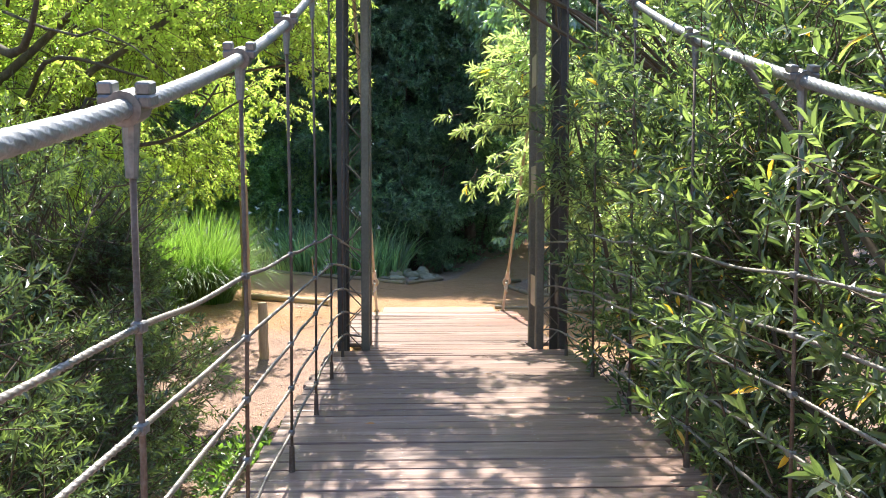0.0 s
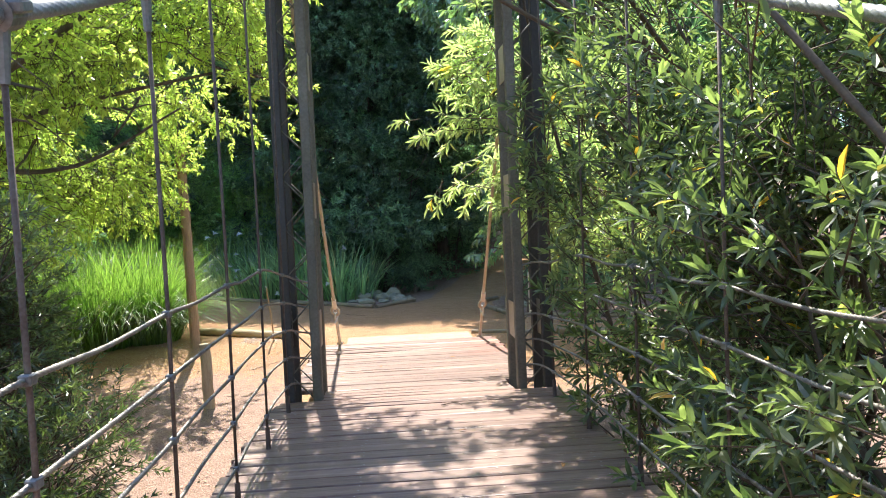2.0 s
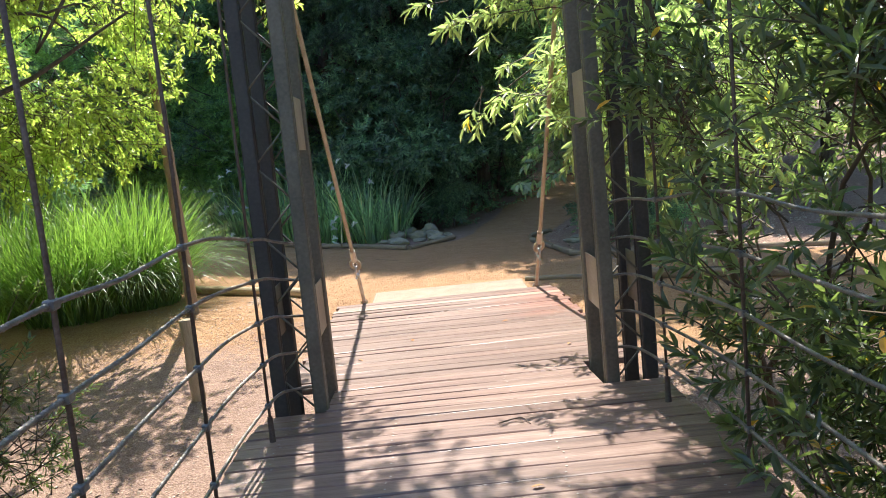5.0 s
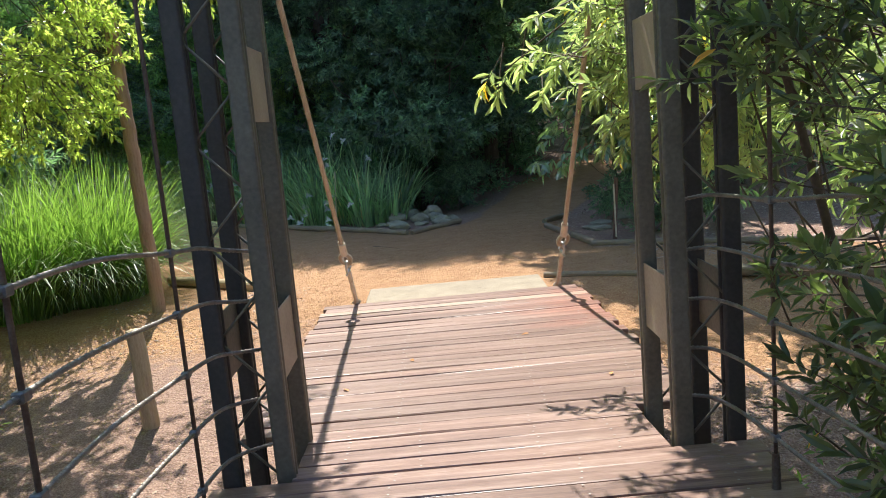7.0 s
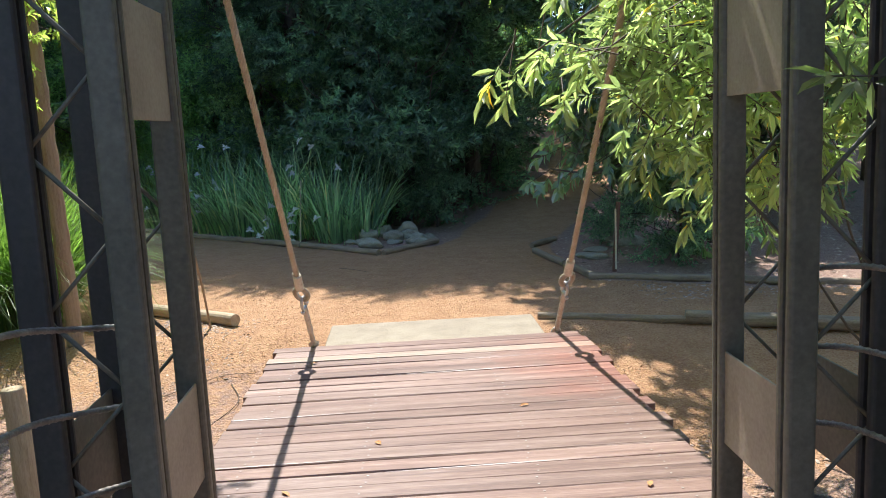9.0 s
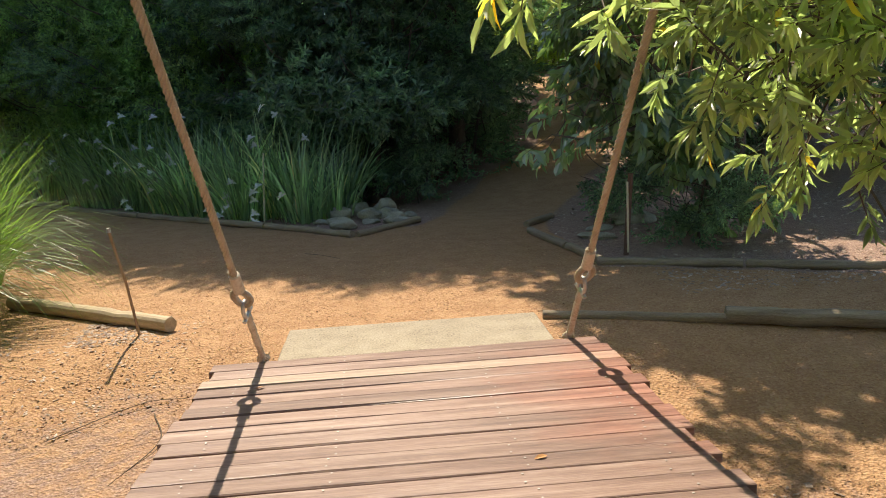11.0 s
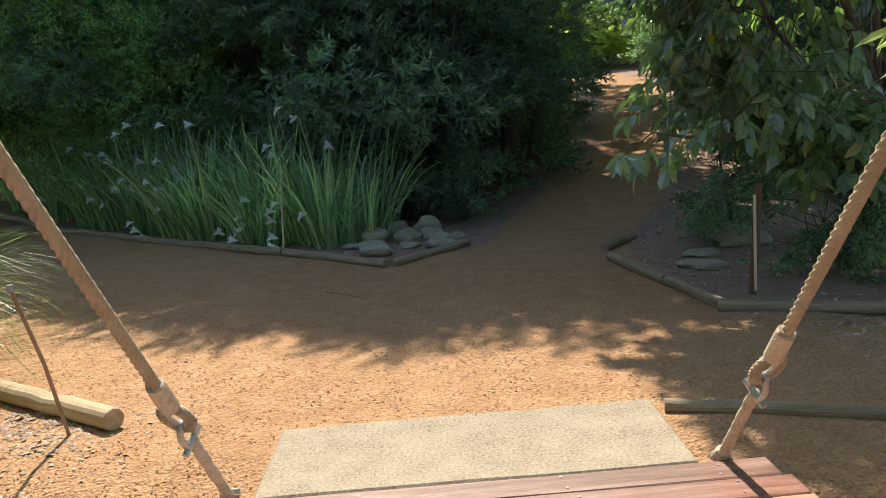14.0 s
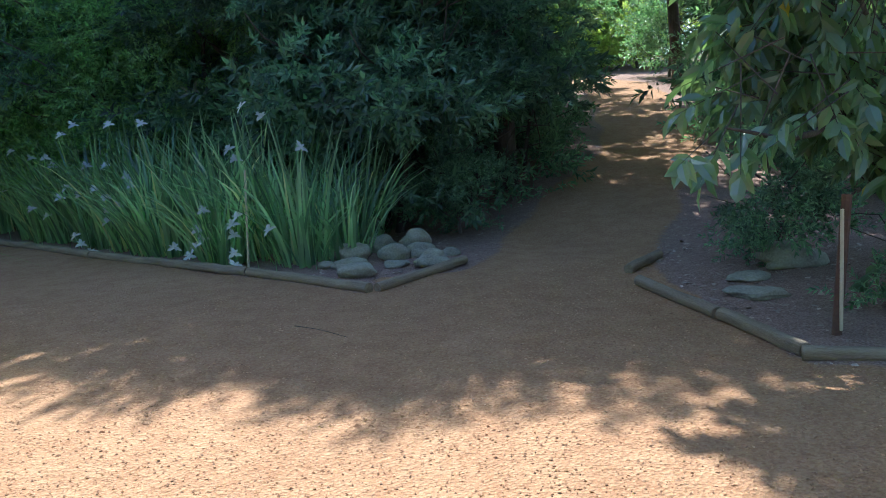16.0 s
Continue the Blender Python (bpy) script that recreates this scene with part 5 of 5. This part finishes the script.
def broad_tree():
    """The drooping broad-leaved tree beside the trail."""
    # last three blobs: unseen foliage added high up to shade sprigs and path
    blobs = [(2.9, 14.7, 2.3, 0.85, 0.7, 1.0), (2.7, 14.2, 2.1, 0.8, 0.6, 0.7), (3.1, 14.4, 3.9, 1.3, 0.8, 0.7), (2.2, 13.9, 1.35, 0.5, 0.35, 0.35), (3.3, 14.3, 0.7, 0.6, 0.5, 0.5), (5.6, 17.0, 3.2, 1.5, 1.2, 1.8), (3.0, 14.5, 4.6, 1.4, 1.1, 0.6), (2.7, 13.3, 2.95, 1.0, 0.6, 0.4), (3.6, 13.0, 3.2, 0.9, 0.6, 0.4), (3.4, 14.5, 0.6, 0.8, 0.5, 0.6), (2.9, 14.5, 1.5, 0.75, 0.45, 0.8), (2.4, 14.0, 4.9, 1.0, 0.9, 0.5), (3.4, 14.2, 5.0, 1.2, 1.0, 0.6), (1.8, 16.3, 5.6, 1.1, 0.9, 0.5), (2.0, 16.2, 5.3, 1.1, 0.8, 0.6), (1.5, 16.1, 5.6, 0.9, 0.8, 0.4)]
    P, D = clump_points(3500, blobs, 0.0, 0.9, 0.4)
    P = np.concatenate([P, np.linspace((2.4, 13.9, 1.2), (1.6, 13.6, 1.0), 7)])
    D = np.concatenate([D, np.tile((-0.7, -0.3, -0.4), (7, 1))])
    lv, tw = sprays(P, D, 9, 0.14, 0.066, 0.22, (0.5, 1.1), -0.3, True, hang=0.7)
    b = np.array(at_ground(4.2, 15.6, -0.1))
    fork = np.array((4.1, 15.4, 1.2))
    wood = [tw, limb(b, fork, 0.09, 0.07, 0.05, 8, 9)]
    for e in ((3.5, 14.7, 3.6), (1.75, 13.6, 1.12), (2.5, 14.1, 2.1), (5.0, 14.6, 2.0), (3.4, 14.3, 1.0), (5.4, 15.8, 3.4), (2.0, 16.2, 5.5), (2.6, 14.1, 4.8)):
        wood.append(limb(fork, e, 0.04, 0.006, 0.15, 12, 7))
    plant("broad_leaf_tree", "small tree with drooping dark broad leaves beside the trail", "tree", tuple(b), wood, [lv], L_BROAD, M_BARK)


broad_tree()


def chips(n, x0, x1, y0, y1, size, name, label, mat, want_path, flat):
    """Loose flakes lying on the ground: small tilted wedges."""
    P = np.stack([rng.uniform(x0, x1, n), rng.uniform(y0, y1, n)], -1)
    pm = path_mask(P[:, 0], P[:, 1])
    keep = (pm > 0.5) if want_path else (pm < 0.6)
    keep &= ~((P[:, 0] > -0.8) & (P[:, 0] < 1.6) & (P[:, 1] < 11.6)) & ~((P[:, 0] > -0.4) & (P[:, 0] < 1.32) & (P[:, 1] < 12.27))
    P = P[keep]
    n = len(P)
    a = rng.random(n) * 6.283
    s = size * (0.4 + 1.2 * rng.random(n) ** 2)
    e = np.stack([np.cos(a), np.sin(a), rng.normal(size=n) * 0.25], -1)
    g = np.stack([-np.sin(a), np.cos(a), rng.normal(size=n) * 0.25], -1)
    w = rng.uniform(0.35, 0.8, n)[:, None]
    c = np.stack([P[:, 0], P[:, 1], ground_z(P[:, 0], P[:, 1]) + 0.003], -1)
    S = s[:, None]
    V = np.stack([c - e * S, c - g * S * w, c + e * S, c + g * S * w, c + np.array((0, 0, 1.0)) * S * flat, c * 1.0], 1)[:, :5]
    t = np.array([(0, 1, 4), (1, 2, 4), (2, 3, 4), (3, 0, 4)])
    f = (t[None] + (np.arange(n) * 5)[:, None, None]).reshape(-1, 3)
    tagged(new(name, mesh_of(name, V.reshape(-1, 3), [f], mat)), label, "gravel" if want_path else "leaf litter", kind="stuff")


chips(48000, -3.6, 3.8, 9.6, 16.6, 0.006, "gravel", "loose orange gravel chips on the sandy path", M_CHIP, True, 0.5)
chips(15000, -3.6, 3.8, 9.8, 16.4, 0.008, "gravel", "coarser orange gravel clods on the sandy path", M_CHIP, True, 0.4)
chips(6000, -4.5, 1.0, 3.5, 9.2, 0.015, "leaf_litter", "dry brown leaf litter beside the footbridge", M_MULCH, False, 0.18)
chips(1500, -3.0, -1.0, 11.0, 12.8, 0.013, "bark_mulch", "pale bark mulch flakes round the tussock", M_MULCH, True, 0.2)
chips(7000, 1.6, 7.0, 8.0, 18.0, 0.024, "leaf_litter", "dry brown leaf litter under the trees", M_MULCH, False, 0.18)
chips(1000, 2.4, 5.0, 12.4, 13.4, 0.02, "leaf_litter", "curled dry leaves scattered along the path edge", M_MULCH, True, 0.3)
chips(2500, -6.0, 2.6, 16.0, 20.0, 0.024, "leaf_litter", "dark leaf litter round the boulders", M_MULCH, False, 0.18)


# ---- small things on the ground and deck
def twig(pts, r, label):
    pts = np.array(pts, float)
    v, f = sweep(curve(pts - pts[0], 14), np.linspace(r, r * 0.5, 14), 5)
    ob = new("fallen_twig", mesh_of("fallen_twig", v, f, M_TWIG))
    ob.location = pts[0]
    tagged(ob, label, "twig", "fallen twigs")


twig([at_ground(-0.53, 15.1, 0.006), at_ground(-0.36, 14.95, 0.01), at_ground(-0.16, 14.72, 0.006)], 0.0035, "thin dry twig lying on the gravel path")
twig([(0.55, 7.0, deck_z(7.0) + 0.006), (0.66, 7.03, deck_z(7.0) + 0.012), (0.7, 6.95, deck_z(7.0) + 0.006)], 0.004, "short curled dry twig on deck boards")
twig([at_ground(-1.0, 11.2, 0.008), at_ground(-0.9, 10.9, 0.015), at_ground(-1.05, 10.55, 0.008)], 0.004, "thin dry twig lying on sandy ground")
twig([at_ground(-1.5, 11.0, 0.008), at_ground(-1.1, 11.3, 0.02), at_ground(-0.85, 11.35, 0.008)], 0.003, "thin dry twig lying on sandy ground")


def fallen_leaf(x, y, z, turn, mat, label):
    v, f = leaves(np.zeros((1, 3)), np.array([(1.0, 0, 0.12)]), np.array([(0, 0.2, 1.0)]), 0.06, 0.028, True)
    ob = new("fallen_leaf", mesh_of("fallen_leaf", v, f, mat))
    ob.matrix_world = pose(x, y, z, 0, 0, turn)
    tagged(ob, label, "leaf", "fallen leaves")


M_DRYLEAF = material("dry orange leaf", [(0.4, 0.17, 0.05), (0.6, 0.3, 0.1)], 0.7, scale=20, fine=120)
for x, y, t in ((-0.42, 11.02, 30), (0.1, 9.4, 120), (0.9, 9.9, 200), (1.2, 8.7, 75), (-0.3, 8.9, 310), (0.6, 6.2, 15), (1.1, 5.4, 260), (-0.2, 4.8, 170)):
    fallen_leaf(x, y, deck_z(y) + 0.006, t, M_DRYLEAF, "small dry orange leaf on deck boards")


def crumbs():
    n = 170
    x, y = rng.uniform(-0.34, 1.26, n), 11.62 + 0.6 * rng.random(n) ** 0.7
    P = np.stack([x, y, np.full(n, 0.008)], -1)
    D = unit(np.stack([rng.normal(size=n), rng.normal(size=n), 0.1 * rng.normal(size=n)], -1))
    L = rng.uniform(0.004, 0.013, n)
    v, f = leaves(P, D, np.tile((0.1, 0, 1.0), (n, 1)), L, L * 0.6, True)
    tagged(new("leaf_crumbs", mesh_of("leaf_crumbs", v, f, M_TWIG)), "dark leaf crumbs scattered on the concrete slab", "leaf litter", kind="stuff")


crumbs()

chips(420, -1.85, -1.3, 12.15, 12.75, 0.02, "bark_mulch", "pale wood flakes heaped by the edging log", M_MULCH, True, 0.25)
